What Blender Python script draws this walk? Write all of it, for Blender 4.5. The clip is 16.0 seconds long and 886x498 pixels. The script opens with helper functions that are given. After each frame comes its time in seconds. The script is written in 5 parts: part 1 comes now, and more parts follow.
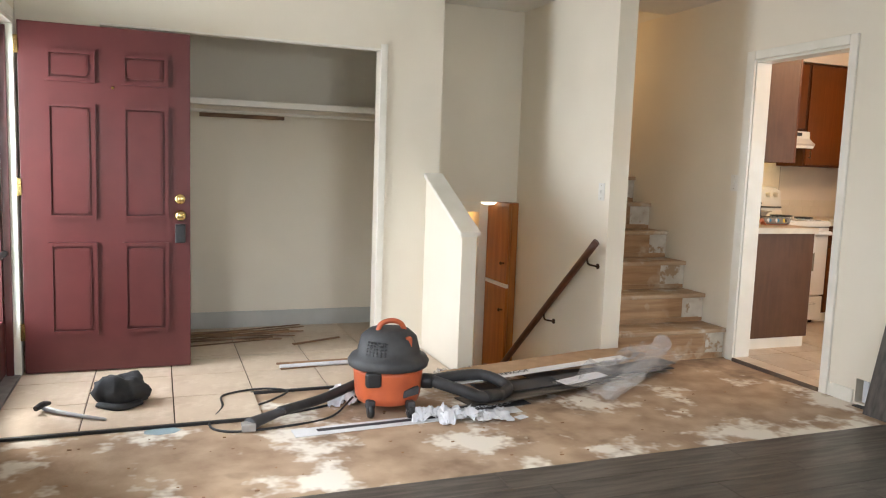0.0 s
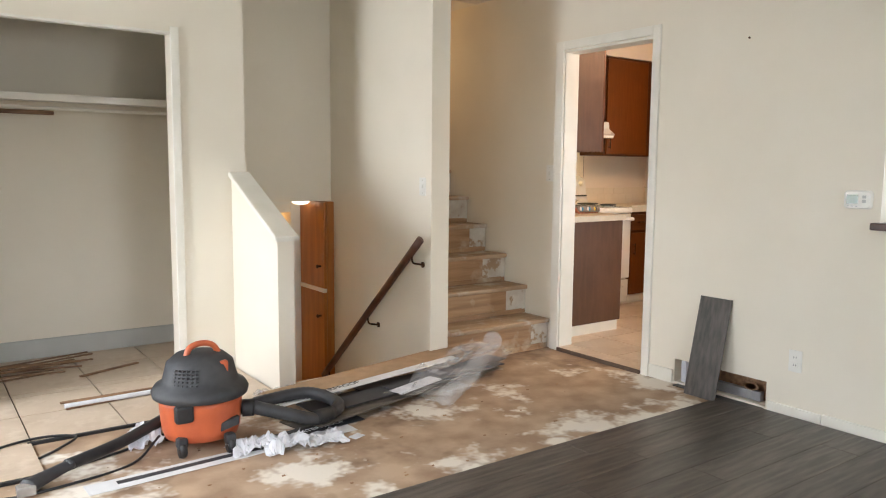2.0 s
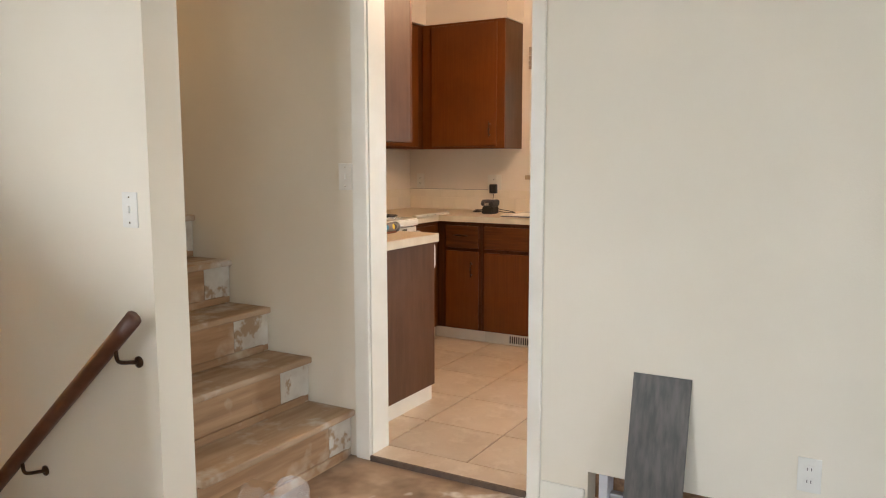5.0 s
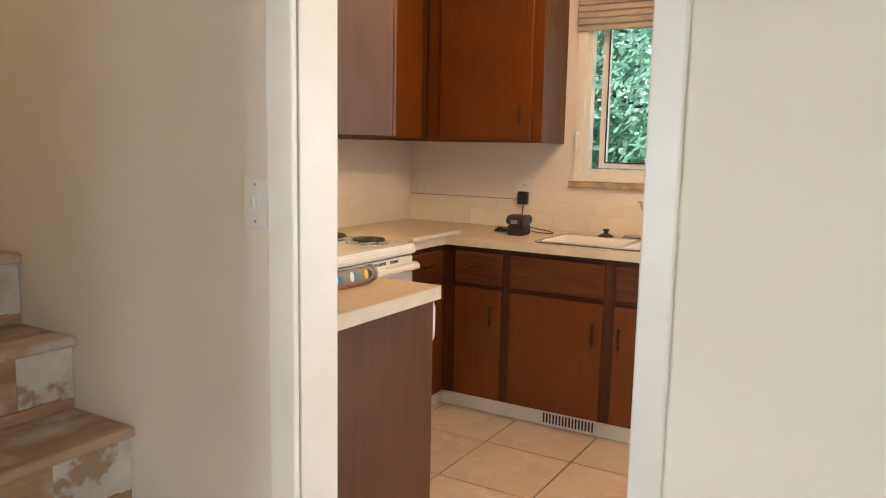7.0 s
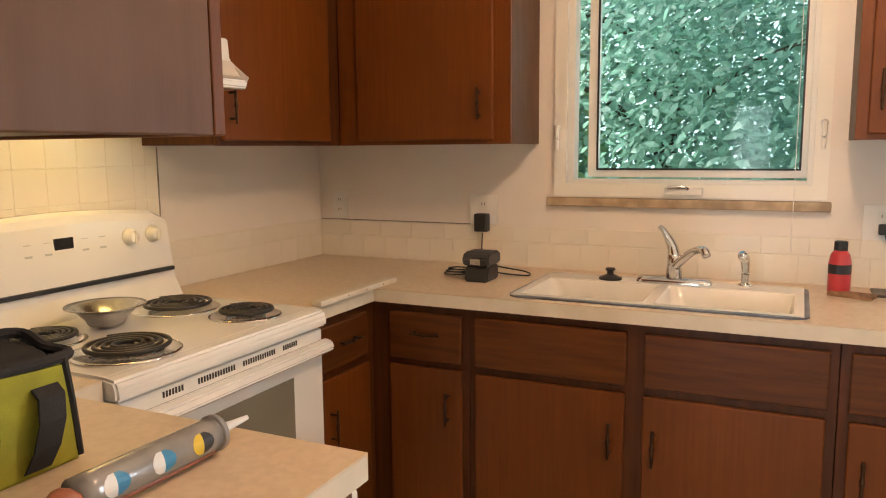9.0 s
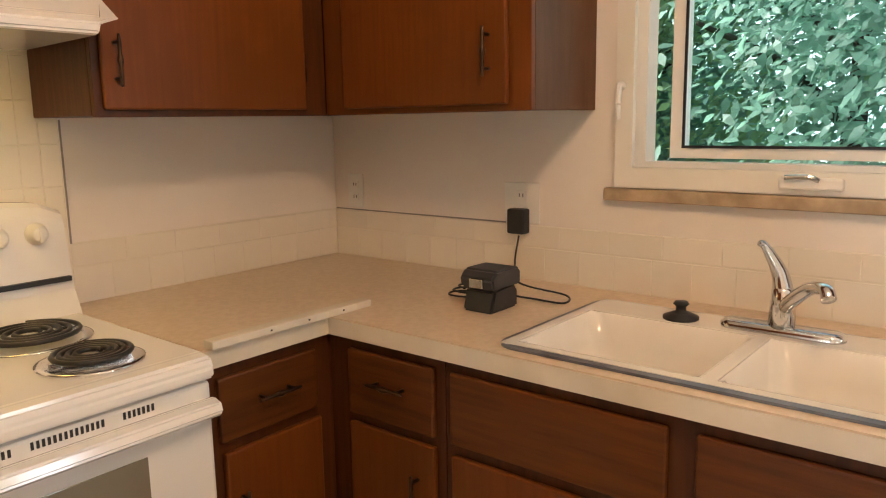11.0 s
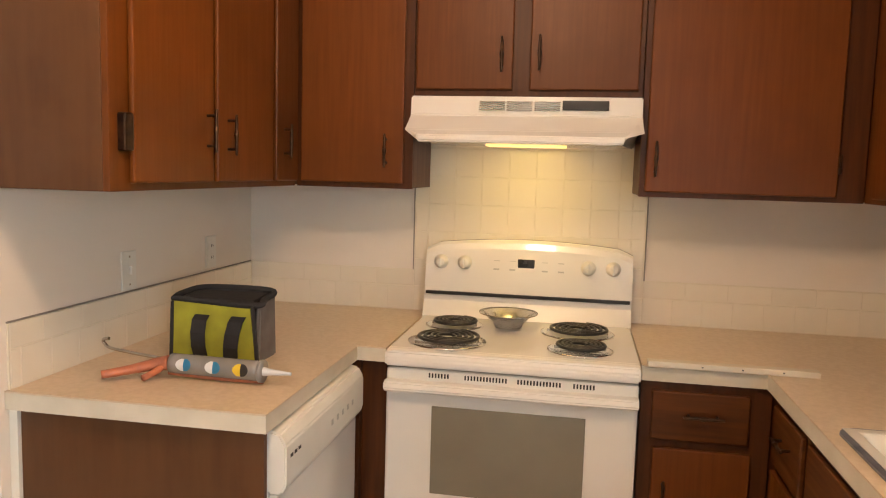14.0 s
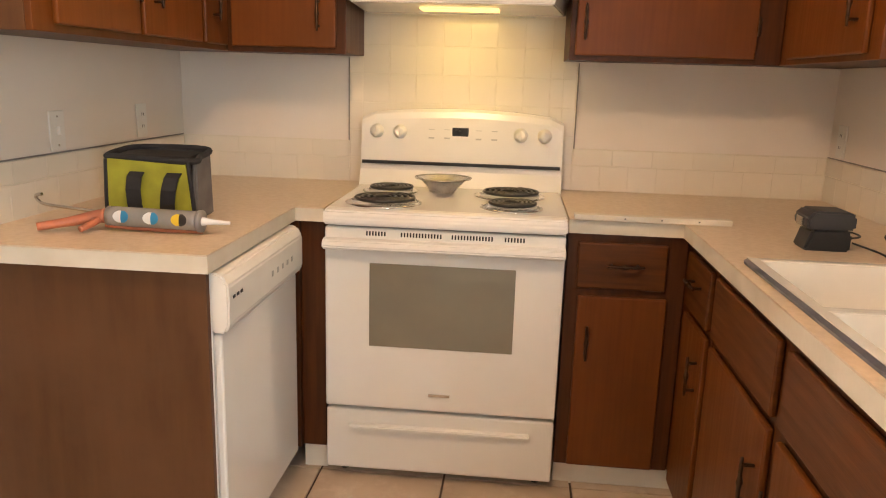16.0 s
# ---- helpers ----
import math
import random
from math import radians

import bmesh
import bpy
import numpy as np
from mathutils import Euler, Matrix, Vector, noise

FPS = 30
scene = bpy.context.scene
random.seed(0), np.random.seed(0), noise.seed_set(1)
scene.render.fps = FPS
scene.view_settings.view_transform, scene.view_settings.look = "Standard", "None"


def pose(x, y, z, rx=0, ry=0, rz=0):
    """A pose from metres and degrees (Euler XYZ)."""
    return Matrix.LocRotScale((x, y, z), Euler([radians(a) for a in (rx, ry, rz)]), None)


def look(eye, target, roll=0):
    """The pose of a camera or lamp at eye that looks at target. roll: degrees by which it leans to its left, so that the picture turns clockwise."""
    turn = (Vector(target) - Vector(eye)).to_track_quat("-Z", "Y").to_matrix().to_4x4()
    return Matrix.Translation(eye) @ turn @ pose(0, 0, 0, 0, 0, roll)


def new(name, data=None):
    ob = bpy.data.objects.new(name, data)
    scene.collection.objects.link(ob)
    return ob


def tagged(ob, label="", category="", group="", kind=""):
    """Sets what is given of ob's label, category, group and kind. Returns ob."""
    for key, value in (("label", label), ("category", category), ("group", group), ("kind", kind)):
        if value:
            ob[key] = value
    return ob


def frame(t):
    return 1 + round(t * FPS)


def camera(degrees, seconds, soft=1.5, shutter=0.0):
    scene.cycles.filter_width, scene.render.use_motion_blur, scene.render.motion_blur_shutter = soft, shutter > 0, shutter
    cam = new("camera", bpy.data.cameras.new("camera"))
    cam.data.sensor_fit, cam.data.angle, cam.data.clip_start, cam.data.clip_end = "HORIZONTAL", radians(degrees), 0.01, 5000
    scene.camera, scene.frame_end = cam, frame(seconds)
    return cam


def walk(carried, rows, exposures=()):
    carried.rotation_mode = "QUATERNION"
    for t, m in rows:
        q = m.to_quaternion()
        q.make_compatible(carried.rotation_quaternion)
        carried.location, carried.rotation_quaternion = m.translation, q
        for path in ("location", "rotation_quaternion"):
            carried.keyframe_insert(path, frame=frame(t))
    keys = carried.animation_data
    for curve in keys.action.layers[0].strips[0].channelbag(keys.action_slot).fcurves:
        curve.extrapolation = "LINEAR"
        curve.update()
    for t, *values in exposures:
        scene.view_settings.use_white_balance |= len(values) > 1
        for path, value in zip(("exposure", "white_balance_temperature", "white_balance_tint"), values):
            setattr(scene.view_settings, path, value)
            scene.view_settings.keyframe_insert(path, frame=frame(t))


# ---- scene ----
cam = camera(61.1, 16.0, soft=1.1)
PATH = [
    (0, (-5.216, -5.702, 1.296), (-4.507, -3.845, 1.077), 2.0),
    (0.5, (-5.208, -5.777, 1.292), (-4.812, -3.828, 1.086), 1.6),
    (1, (-5.200, -5.741, 1.293), (-4.753, -3.803, 1.079), 0.9),
    (1.5, (-5.212, -5.569, 1.296), (-4.386, -3.761, 1.075), 0.4),
    (2, (-5.143, -5.342, 1.290), (-3.981, -3.729, 1.072), 0.5),
    (2.5, (-5.006, -5.038, 1.319), (-3.704, -3.534, 1.113), 0.5),
    (3, (-4.919, -4.675, 1.315), (-3.573, -3.210, 1.108), 0.1),
    (3.5, (-4.768, -4.276, 1.306), (-3.331, -2.900, 1.103), -0.4),
    (4, (-4.581, -3.892, 1.316), (-2.986, -2.703, 1.108), -0.8),
    (4.5, (-4.333, -3.621, 1.314), (-2.607, -2.633, 1.096), -0.4),
    (7, (-2.589, -2.62, 1.386), (-0.887, -1.604, 1.114), 1.1),
    (7.5, (-2.286, -2.377, 1.395), (-0.558, -1.404, 1.135), 0.3),
    (8, (-1.992, -2.157, 1.4), (-0.198, -1.306, 1.159), 0.4),
    (8.5, (-1.704, -2.039, 1.411), (0.103, -1.218, 1.16), -0.1),
    (9, (-1.438, -1.944, 1.395), (0.354, -1.095, 1.13), -0.5),
    (11.5, (-0.202, -2.033, 1.385), (1.146, -0.594, 1.053), -0.1),
    (12, (0.056, -2.123, 1.366), (1.108, -0.452, 1.047), 1.2),
    (12.5, (0.217, -2.296, 1.391), (0.803, -0.409, 1.085), 2.1),
    (13, (0.244, -2.565, 1.4), (0.413, -0.594, 1.106), 2.7),
    (13.5, (0.195, -2.778, 1.405), (0.029, -0.802, 1.141), 2.0),
    (14, (0.189, -2.88, 1.474), (-0.168, -0.923, 1.269), 1.6),
    (14.5, (0.185, -2.887, 1.485), (-0.226, -0.941, 1.282), 1.6),
    (15, (0.188, -2.919, 1.407), (-0.213, -0.98, 1.13), 1.6),
    (15.5, (0.201, -2.953, 1.335), (-0.135, -1.025, 0.92), 1.7),
    (16, (0.214, -2.963, 1.333), (0.031, -1.021, 0.893), 1.7),
]
walk(cam, [(t, look(e, a, r)) for t, e, a, r in PATH], ((0, 1.2), (0.6, 1.05), (1.2, 1.05), (2, 1.28), (4.5, 1.22), (7, 1.34), (8.5, 1.15), (12.5, 1.12), (14, 1.15), (15.5, 1.3), (16, 1.32)))

# ------------------------------------------------------------------ light
world = bpy.data.worlds.new("sky")
scene.world = world
world.use_nodes = True
wn = world.node_tree.nodes
sky = wn.new("ShaderNodeTexSky")
sky.sky_type, sky.sun_disc = "NISHITA", False
sky.sun_elevation, sky.sun_rotation = radians(43), radians(338)
world.node_tree.links.new(sky.outputs[0], wn["Background"].inputs[0])
wn["Background"].inputs[1].default_value = 0.15


def lamp(name, kind, watts, colour, m, size=0.2, size_y=None, spread=None):
    data = bpy.data.lights.new(name, kind)
    data.energy, data.color = watts, colour
    if kind == "AREA":
        data.shape = "RECTANGLE"
        data.size, data.size_y = size, size_y or size
    elif kind == "SUN":
        data.angle = size
    else:
        data.shadow_soft_size = size
    ob = new(name, data)
    ob.matrix_world = m
    return ob


DAY = (0.90, 0.93, 1.0)
WARM = (1.0, 0.63, 0.30)
lamp("sun", "SUN", 5.0, (1.0, 0.96, 0.90), look((-8, 20, 20), (0, 0, 0)), radians(14))
# added fill from the unseen south wall, to brighten the living room
lamp("fill_south_opening", "AREA", 22, DAY, look((-3.185, -7.24, 1.5), (-3.0, -2.0, 1.1)), 1.5, 1.1)
lamp("daylight_side_window", "AREA", 105, DAY, look((-6.25, -3.94, 1.45), (-1.8, -2.9, 0.9)), 1.3, 1.2)
lamp("daylight_entry", "AREA", 44, DAY, look((-6.5, -1.25, 1.15), (-3.8, -1.4, 0.75)), 0.8, 1.8)
lamp("daylight_patio_door", "AREA", 34, (0.84, 0.92, 1.0), look((1.60, -4.42, 1.15), (-0.9, -1.9, 0.6)), 0.85, 1.9)
lamp("kitchen_bulb", "POINT", 20, (1.0, 0.65, 0.41), pose(-0.05, -2.0, 2.40), 0.12)
lamp("hood_bulb", "AREA", 0.5, (1.0, 0.66, 0.18), look((0.0, -0.25, 1.548), (0.0, -0.12, 0.9)), 0.24, 0.10)
lamp("upstairs_bulb", "POINT", 4.5, WARM, pose(-1.8, 0.65, 2.35), 0.1)
lamp("basement_bulb", "POINT", 13, (1.0, 0.55, 0.16), pose(-2.6, 1.7, 0.75), 0.1)
lamp("basement_hall_bulb", "POINT", 0.04, (1.0, 0.62, 0.25), pose(-2.75, 0.26, 0.85), 0.06)

# ------------------------------------------------------------------ materials


def mat(name, a, b=None, rough=0.6, metal=0.0, scale=8.0, stretch=(1, 1, 1), bump=0.1, fine=90.0, lo=0.35, hi=0.65,
        vary=0.0, coat=0.0, alpha=None, trans=0.0, patch=None, patch2=None, spec=0.5):
    """Two-colour mottle at one scale, fine grain and relief at another."""
    m = bpy.data.materials.new(name)
    m.use_nodes = True
    nt = m.node_tree
    N, L = nt.nodes, nt.links
    p = N["Principled BSDF"]
    p.inputs["Roughness"].default_value, p.inputs["Metallic"].default_value = rough, metal
    p.inputs["Coat Weight"].default_value = coat
    p.inputs["Specular IOR Level"].default_value = spec
    p.inputs["Transmission Weight"].default_value = trans
    if alpha is not None:
        p.inputs["Alpha"].default_value = alpha
    b = b or tuple(c * 0.86 for c in a)
    tc = N.new("ShaderNodeTexCoord")
    mp = N.new("ShaderNodeMapping")
    mp.inputs["Scale"].default_value = stretch
    L.new(tc.outputs["Object"], mp.inputs["Vector"])
    n1 = N.new("ShaderNodeTexNoise")
    n1.inputs["Scale"].default_value, n1.inputs["Detail"].default_value = scale, 6
    L.new(mp.outputs[0], n1.inputs["Vector"])
    rp = N.new("ShaderNodeValToRGB")
    rp.color_ramp.elements[0].position, rp.color_ramp.elements[1].position = lo, hi
    rp.color_ramp.elements[0].color, rp.color_ramp.elements[1].color = (*a, 1), (*b, 1)
    L.new(n1.outputs["Fac"], rp.inputs[0])
    col = rp.outputs[0]
    for pc, ps, p0, p1 in [q for q in (patch, patch2) if q]:
        n3 = N.new("ShaderNodeTexNoise")
        n3.inputs["Scale"].default_value, n3.inputs["Detail"].default_value = ps, 4
        n3.inputs["Roughness"].default_value = 0.65
        L.new(tc.outputs["Object"], n3.inputs["Vector"])
        r3 = N.new("ShaderNodeValToRGB")
        r3.color_ramp.elements[0].position, r3.color_ramp.elements[1].position = p0, p1
        L.new(n3.outputs["Fac"], r3.inputs[0])
        mx = N.new("ShaderNodeMix")
        mx.data_type = "RGBA"
        mx.inputs["B"].default_value = (0, 0, 0, 1)
        L.new(r3.outputs[0], mx.inputs[0])
        L.new(col, mx.inputs[6])
        mx.inputs[7].default_value = (*pc, 1)
        col = mx.outputs[2]
    if vary:
        oi = N.new("ShaderNodeObjectInfo")
        hs = N.new("ShaderNodeHueSaturation")
        mr = N.new("ShaderNodeMapRange")
        mr.inputs[3].default_value, mr.inputs[4].default_value = 1 - vary, 1 + vary
        L.new(oi.outputs["Random"], mr.inputs[0])
        L.new(mr.outputs[0], hs.inputs["Value"])
        L.new(col, hs.inputs["Color"])
        col = hs.outputs[0]
    L.new(col, p.inputs["Base Color"])
    n2 = N.new("ShaderNodeTexNoise")
    n2.inputs["Scale"].default_value, n2.inputs["Detail"].default_value = fine, 3
    L.new(mp.outputs[0], n2.inputs["Vector"])
    bp = N.new("ShaderNodeBump")
    bp.inputs["Strength"].default_value, bp.inputs["Distance"].default_value = bump, 0.004
    L.new(n2.outputs["Fac"], bp.inputs["Height"])
    L.new(bp.outputs[0], p.inputs["Normal"])
    rr = N.new("ShaderNodeMapRange")
    rr.inputs[3].default_value, rr.inputs[4].default_value = max(0.02, rough - 0.08), min(1, rough + 0.08)
    L.new(n1.outputs["Fac"], rr.inputs[0])
    L.new(rr.outputs[0], p.inputs["Roughness"])
    return m


def glow(name, colour, strength):
    m = bpy.data.materials.new(name)
    m.use_nodes = True
    p = m.node_tree.nodes["Principled BSDF"]
    p.inputs["Base Color"].default_value = (*colour, 1)
    p.inputs["Emission Color"].default_value = (*colour, 1)
    p.inputs["Emission Strength"].default_value = strength
    return m


WALL = mat("wall_paint", (0.80, 0.74, 0.625), (0.765, 0.705, 0.59), 0.62, scale=1.6, bump=0.12, fine=160)
KWALL = mat("kitchen_wall_paint", (0.80, 0.735, 0.655), (0.755, 0.69, 0.61), 0.5, scale=2.0, bump=0.08, fine=140)
TRIM = mat("trim_paint", (0.82, 0.79, 0.71), (0.76, 0.73, 0.64), 0.38, scale=5, bump=0.06)
CEIL = mat("ceiling_paint", (0.80, 0.78, 0.72), (0.76, 0.74, 0.68), 0.8, scale=3, bump=0.25, fine=220)
SUBFLOOR = mat("bare_subfloor", (0.46, 0.33, 0.22), (0.31, 0.205, 0.13), 0.8, scale=5, bump=0.35, fine=60, lo=0.36, hi=0.62,
               patch=((0.17, 0.105, 0.062), 1.7, 0.56, 0.70), patch2=((0.74, 0.68, 0.59), 2.3, 0.53, 0.60))
PLANK = mat("dark_vinyl_plank", (0.105, 0.088, 0.073), (0.045, 0.038, 0.032), 0.36, scale=3, stretch=(1.2, 14, 14), bump=0.12, fine=60, vary=0.22)
PLANKV = mat("dark_vinyl_plank_upright", (0.095, 0.08, 0.067), (0.038, 0.032, 0.027), 0.42, scale=3, stretch=(14, 14, 1.2), bump=0.12, fine=60)
TILE = mat("beige_floor_tile", (0.60, 0.48, 0.36), (0.52, 0.40, 0.29), 0.32, scale=5, bump=0.08, fine=40, vary=0.06, patch=((0.68, 0.57, 0.45), 9, 0.5, 0.75))
GROUT = mat("dark_grout", (0.13, 0.09, 0.06), (0.09, 0.06, 0.045), 0.9, scale=20)
CTILE = mat("glazed_wall_tile", (0.80, 0.74, 0.63), (0.77, 0.71, 0.60), 0.16, scale=4, bump=0.03, fine=20, vary=0.02)
CGROUT = mat("pale_grout", (0.76, 0.70, 0.58), (0.72, 0.66, 0.54), 0.8, scale=30)
WOOD = mat("stained_cabinet_wood", (0.170, 0.048, 0.006), (0.130, 0.035, 0.004), 0.42, scale=5, stretch=(16, 16, 0.7), bump=0.05, fine=30, vary=0.12, lo=0.3, hi=0.75,
           patch=((0.110, 0.032, 0.0035), 2.2, 0.42, 0.72), spec=0.3)
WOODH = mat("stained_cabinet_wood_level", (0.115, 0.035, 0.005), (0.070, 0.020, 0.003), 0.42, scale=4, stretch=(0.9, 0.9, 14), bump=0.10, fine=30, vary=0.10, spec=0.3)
FRAMEW = mat("cabinet_frame_wood", (0.088, 0.026, 0.005), (0.058, 0.016, 0.003), 0.44, scale=4, stretch=(14, 14, 0.8), bump=0.06, fine=30, spec=0.3)
SIDEW = mat("cabinet_side_panel", (0.112, 0.045, 0.014), (0.088, 0.034, 0.010), 0.50, scale=4, stretch=(7, 7, 0.8), bump=0.05, fine=50, patch=((0.125, 0.053, 0.020), 3.0, 0.45, 0.75), spec=0.35)
BRONZE = mat("dark_bronze", (0.10, 0.055, 0.03), (0.05, 0.03, 0.02), 0.35, metal=0.9, scale=40)
BRASS = mat("brass", (0.72, 0.52, 0.22), (0.6, 0.42, 0.16), 0.22, metal=1.0, scale=30)
CHROME = mat("chrome", (0.78, 0.78, 0.78), (0.7, 0.7, 0.7), 0.12, metal=1.0, scale=20, bump=0.02)
STEEL = mat("brushed_steel", (0.62, 0.60, 0.56), (0.5, 0.48, 0.45), 0.24, metal=1.0, scale=30, bump=0.04)
ENAMEL = mat("white_enamel", (0.83, 0.81, 0.77), (0.80, 0.78, 0.73), 0.17, scale=3, bump=0.02, coat=0.4)
PLASTICW = mat("white_plastic", (0.80, 0.78, 0.72), (0.76, 0.74, 0.68), 0.35, scale=9, bump=0.02)
BLACK = mat("black_plastic", (0.020, 0.020, 0.021), (0.013, 0.013, 0.014), 0.45, scale=20, bump=0.08)
RUBBER = mat("grey_black_plastic", (0.045, 0.045, 0.048), (0.03, 0.03, 0.032), 0.5, scale=14, bump=0.1)
DUSTY = mat("dusty_black_plastic", (0.030, 0.031, 0.034), (0.075, 0.075, 0.076), 0.6, scale=9, bump=0.12, lo=0.4, hi=0.8)
COIL = mat("burner_coil", (0.018, 0.017, 0.016), (0.03, 0.027, 0.025), 0.42, scale=30, bump=0.15)
LAMINATE = mat("beige_laminate", (0.66, 0.53, 0.385), (0.61, 0.485, 0.345), 0.34, scale=60, bump=0.03, fine=200, lo=0.4, hi=0.6)
LAMEDGE = mat("pale_laminate_edge", (0.70, 0.64, 0.53), (0.62, 0.56, 0.45), 0.4, scale=9, bump=0.05)
SINKM = mat("sink_enamel", (0.82, 0.79, 0.72), (0.78, 0.74, 0.66), 0.14, scale=6, bump=0.02, coat=0.4)
SINKRIM = mat("worn_grey_rim", (0.16, 0.17, 0.20), (0.09, 0.095, 0.115), 0.4, metal=0.2, scale=12)
# dark glass; the room's reflection is put into this lighter base colour
OVENG = mat("oven_glass_with_reflection", (0.22, 0.205, 0.155), (0.19, 0.175, 0.135), 0.06, scale=3, bump=0.01, coat=0.6)
STONE = mat("stone_sill", (0.50, 0.38, 0.24), (0.32, 0.23, 0.14), 0.5, scale=18, bump=0.15)
REDDOOR = mat("maroon_door_paint", (0.100, 0.023, 0.022), (0.084, 0.019, 0.018), 0.36, scale=6, bump=0.06, fine=70)
PINE = mat("bare_pine", (0.42, 0.25, 0.13), (0.28, 0.155, 0.075), 0.72, scale=2.2, stretch=(1, 12, 12), bump=0.2, fine=50, vary=0.1,
           patch=((0.50, 0.40, 0.29), 3.0, 0.55, 0.7))
TREAD = mat("worn_tread_board", (0.46, 0.32, 0.20), (0.33, 0.21, 0.12), 0.75, scale=3, stretch=(1, 6, 6), bump=0.22, fine=60, vary=0.08,
            patch=((0.56, 0.50, 0.42), 4.0, 0.52, 0.68))
RAILW = mat("dark_rail_wood", (0.10, 0.035, 0.018), (0.06, 0.022, 0.012), 0.35, scale=3, stretch=(8, 1, 8), bump=0.06)
STICK = mat("old_wood_strip", (0.30, 0.17, 0.085), (0.16, 0.085, 0.045), 0.7, scale=5, stretch=(1, 9, 9), bump=0.2, vary=0.3)
OAK = mat("orange_oak", (0.45, 0.17, 0.035), (0.34, 0.115, 0.022), 0.35, scale=2.2, stretch=(9, 9, 0.8), bump=0.06, fine=40)
ORANGE = mat("orange_plastic", (0.56, 0.125, 0.045), (0.47, 0.10, 0.038), 0.38, scale=9, bump=0.06)
PAPER = mat("crumpled_paper", (0.72, 0.73, 0.76), (0.6, 0.61, 0.65), 0.7, scale=18, bump=0.2)
PRINT = mat("printed_carton", (0.72, 0.72, 0.72), (0.64, 0.64, 0.64), 0.5, scale=12, bump=0.05)
CARD = mat("brown_cardboard", (0.40, 0.26, 0.15), (0.33, 0.21, 0.12), 0.8, scale=12, bump=0.1)
FOAM = mat("black_underlay", (0.03, 0.03, 0.034), (0.05, 0.05, 0.054), 0.6, scale=8, bump=0.1)
FILM = mat("clear_plastic_film", (0.85, 0.85, 0.86), (0.75, 0.75, 0.77), 0.12, scale=14, bump=0.5, fine=12, alpha=0.19)
LIME = mat("lime_fabric", (0.36, 0.36, 0.03), (0.28, 0.28, 0.025), 0.8, scale=16, bump=0.25, fine=300)
GREYF = mat("grey_fabric", (0.16, 0.15, 0.15), (0.12, 0.11, 0.11), 0.85, scale=16, bump=0.25, fine=300)
BLACKF = mat("black_fabric", (0.014, 0.014, 0.016), (0.024, 0.024, 0.026), 0.85, scale=20, bump=0.3, fine=260)
TUBE = mat("clear_tube", (0.33, 0.31, 0.29), (0.24, 0.23, 0.22), 0.14, scale=12, bump=0.05, coat=0.5)
GUN = mat("worn_orange_metal", (0.52, 0.17, 0.08), (0.36, 0.13, 0.08), 0.42, scale=30, bump=0.1)
BLUE = mat("blue_label", (0.03, 0.25, 0.45), (0.02, 0.2, 0.4), 0.4)
YELLOW = mat("yellow_label", (0.75, 0.58, 0.03), (0.7, 0.5, 0.03), 0.4)
LABELW = mat("white_label", (0.75, 0.77, 0.78), (0.7, 0.72, 0.73), 0.45)
PINKRED = mat("pink_red_plastic", (0.55, 0.05, 0.06), (0.45, 0.04, 0.05), 0.3, scale=15)
GREENP = mat("green_plastic", (0.12, 0.20, 0.10), (0.08, 0.14, 0.07), 0.5, scale=15)


def leaf_material(name, colour, through_colour, share=0.5):
    """A leaf that lets part of the light through."""
    m = mat(name, colour, tuple(c * 0.6 for c in colour), 0.4, scale=3, bump=0.05)
    nt = m.node_tree
    glowing, mix = nt.nodes.new("ShaderNodeBsdfTranslucent"), nt.nodes.new("ShaderNodeMixShader")
    glowing.inputs[0].default_value = (*through_colour, 1)
    mix.inputs[0].default_value = share
    nt.links.new(nt.nodes["Principled BSDF"].outputs[0], mix.inputs[1])
    nt.links.new(glowing.outputs[0], mix.inputs[2])
    nt.links.new(mix.outputs[0], nt.nodes["Material Output"].inputs[0])
    return m


LEAF = leaf_material("leaf", (0.25, 0.41, 0.33), (0.32, 0.56, 0.42))
LEAFB = leaf_material("bright_leaf", (0.32, 0.46, 0.26), (0.44, 0.63, 0.32))
BARK = mat("bark", (0.10, 0.075, 0.05), (0.06, 0.045, 0.03), 0.9, scale=12, bump=0.5)
GRASS = mat("grass", (0.06, 0.11, 0.03), (0.04, 0.08, 0.02), 0.9, scale=4, bump=0.4)
SHADE = mat("window_shade", (0.42, 0.35, 0.27), (0.36, 0.30, 0.23), 0.8, scale=10, stretch=(1, 1, 8), bump=0.2)
BLIND = leaf_material("white_blind", (0.80, 0.82, 0.84), (0.8, 0.86, 0.9), 0.02)
GALV = mat("galvanised", (0.42, 0.42, 0.42), (0.30, 0.30, 0.31), 0.45, metal=0.6, scale=12)
LCD = mat("green_grey_screen", (0.16, 0.19, 0.13), (0.13, 0.16, 0.11), 0.2, scale=40)
WORNP = mat("worn_white_paint", (0.66, 0.62, 0.54), (0.50, 0.44, 0.36), 0.6, scale=9, bump=0.15, patch=((0.36, 0.24, 0.14), 6.0, 0.56, 0.62))
DISPLAY = mat("dark_display", (0.012, 0.012, 0.014), (0.016, 0.016, 0.018), 0.12)
LENS = glow("lamp_lens", (1.0, 0.68, 0.22), 0.7)
BULB = glow("ceiling_lamp_globe", (1.0, 0.72, 0.42), 1.7)


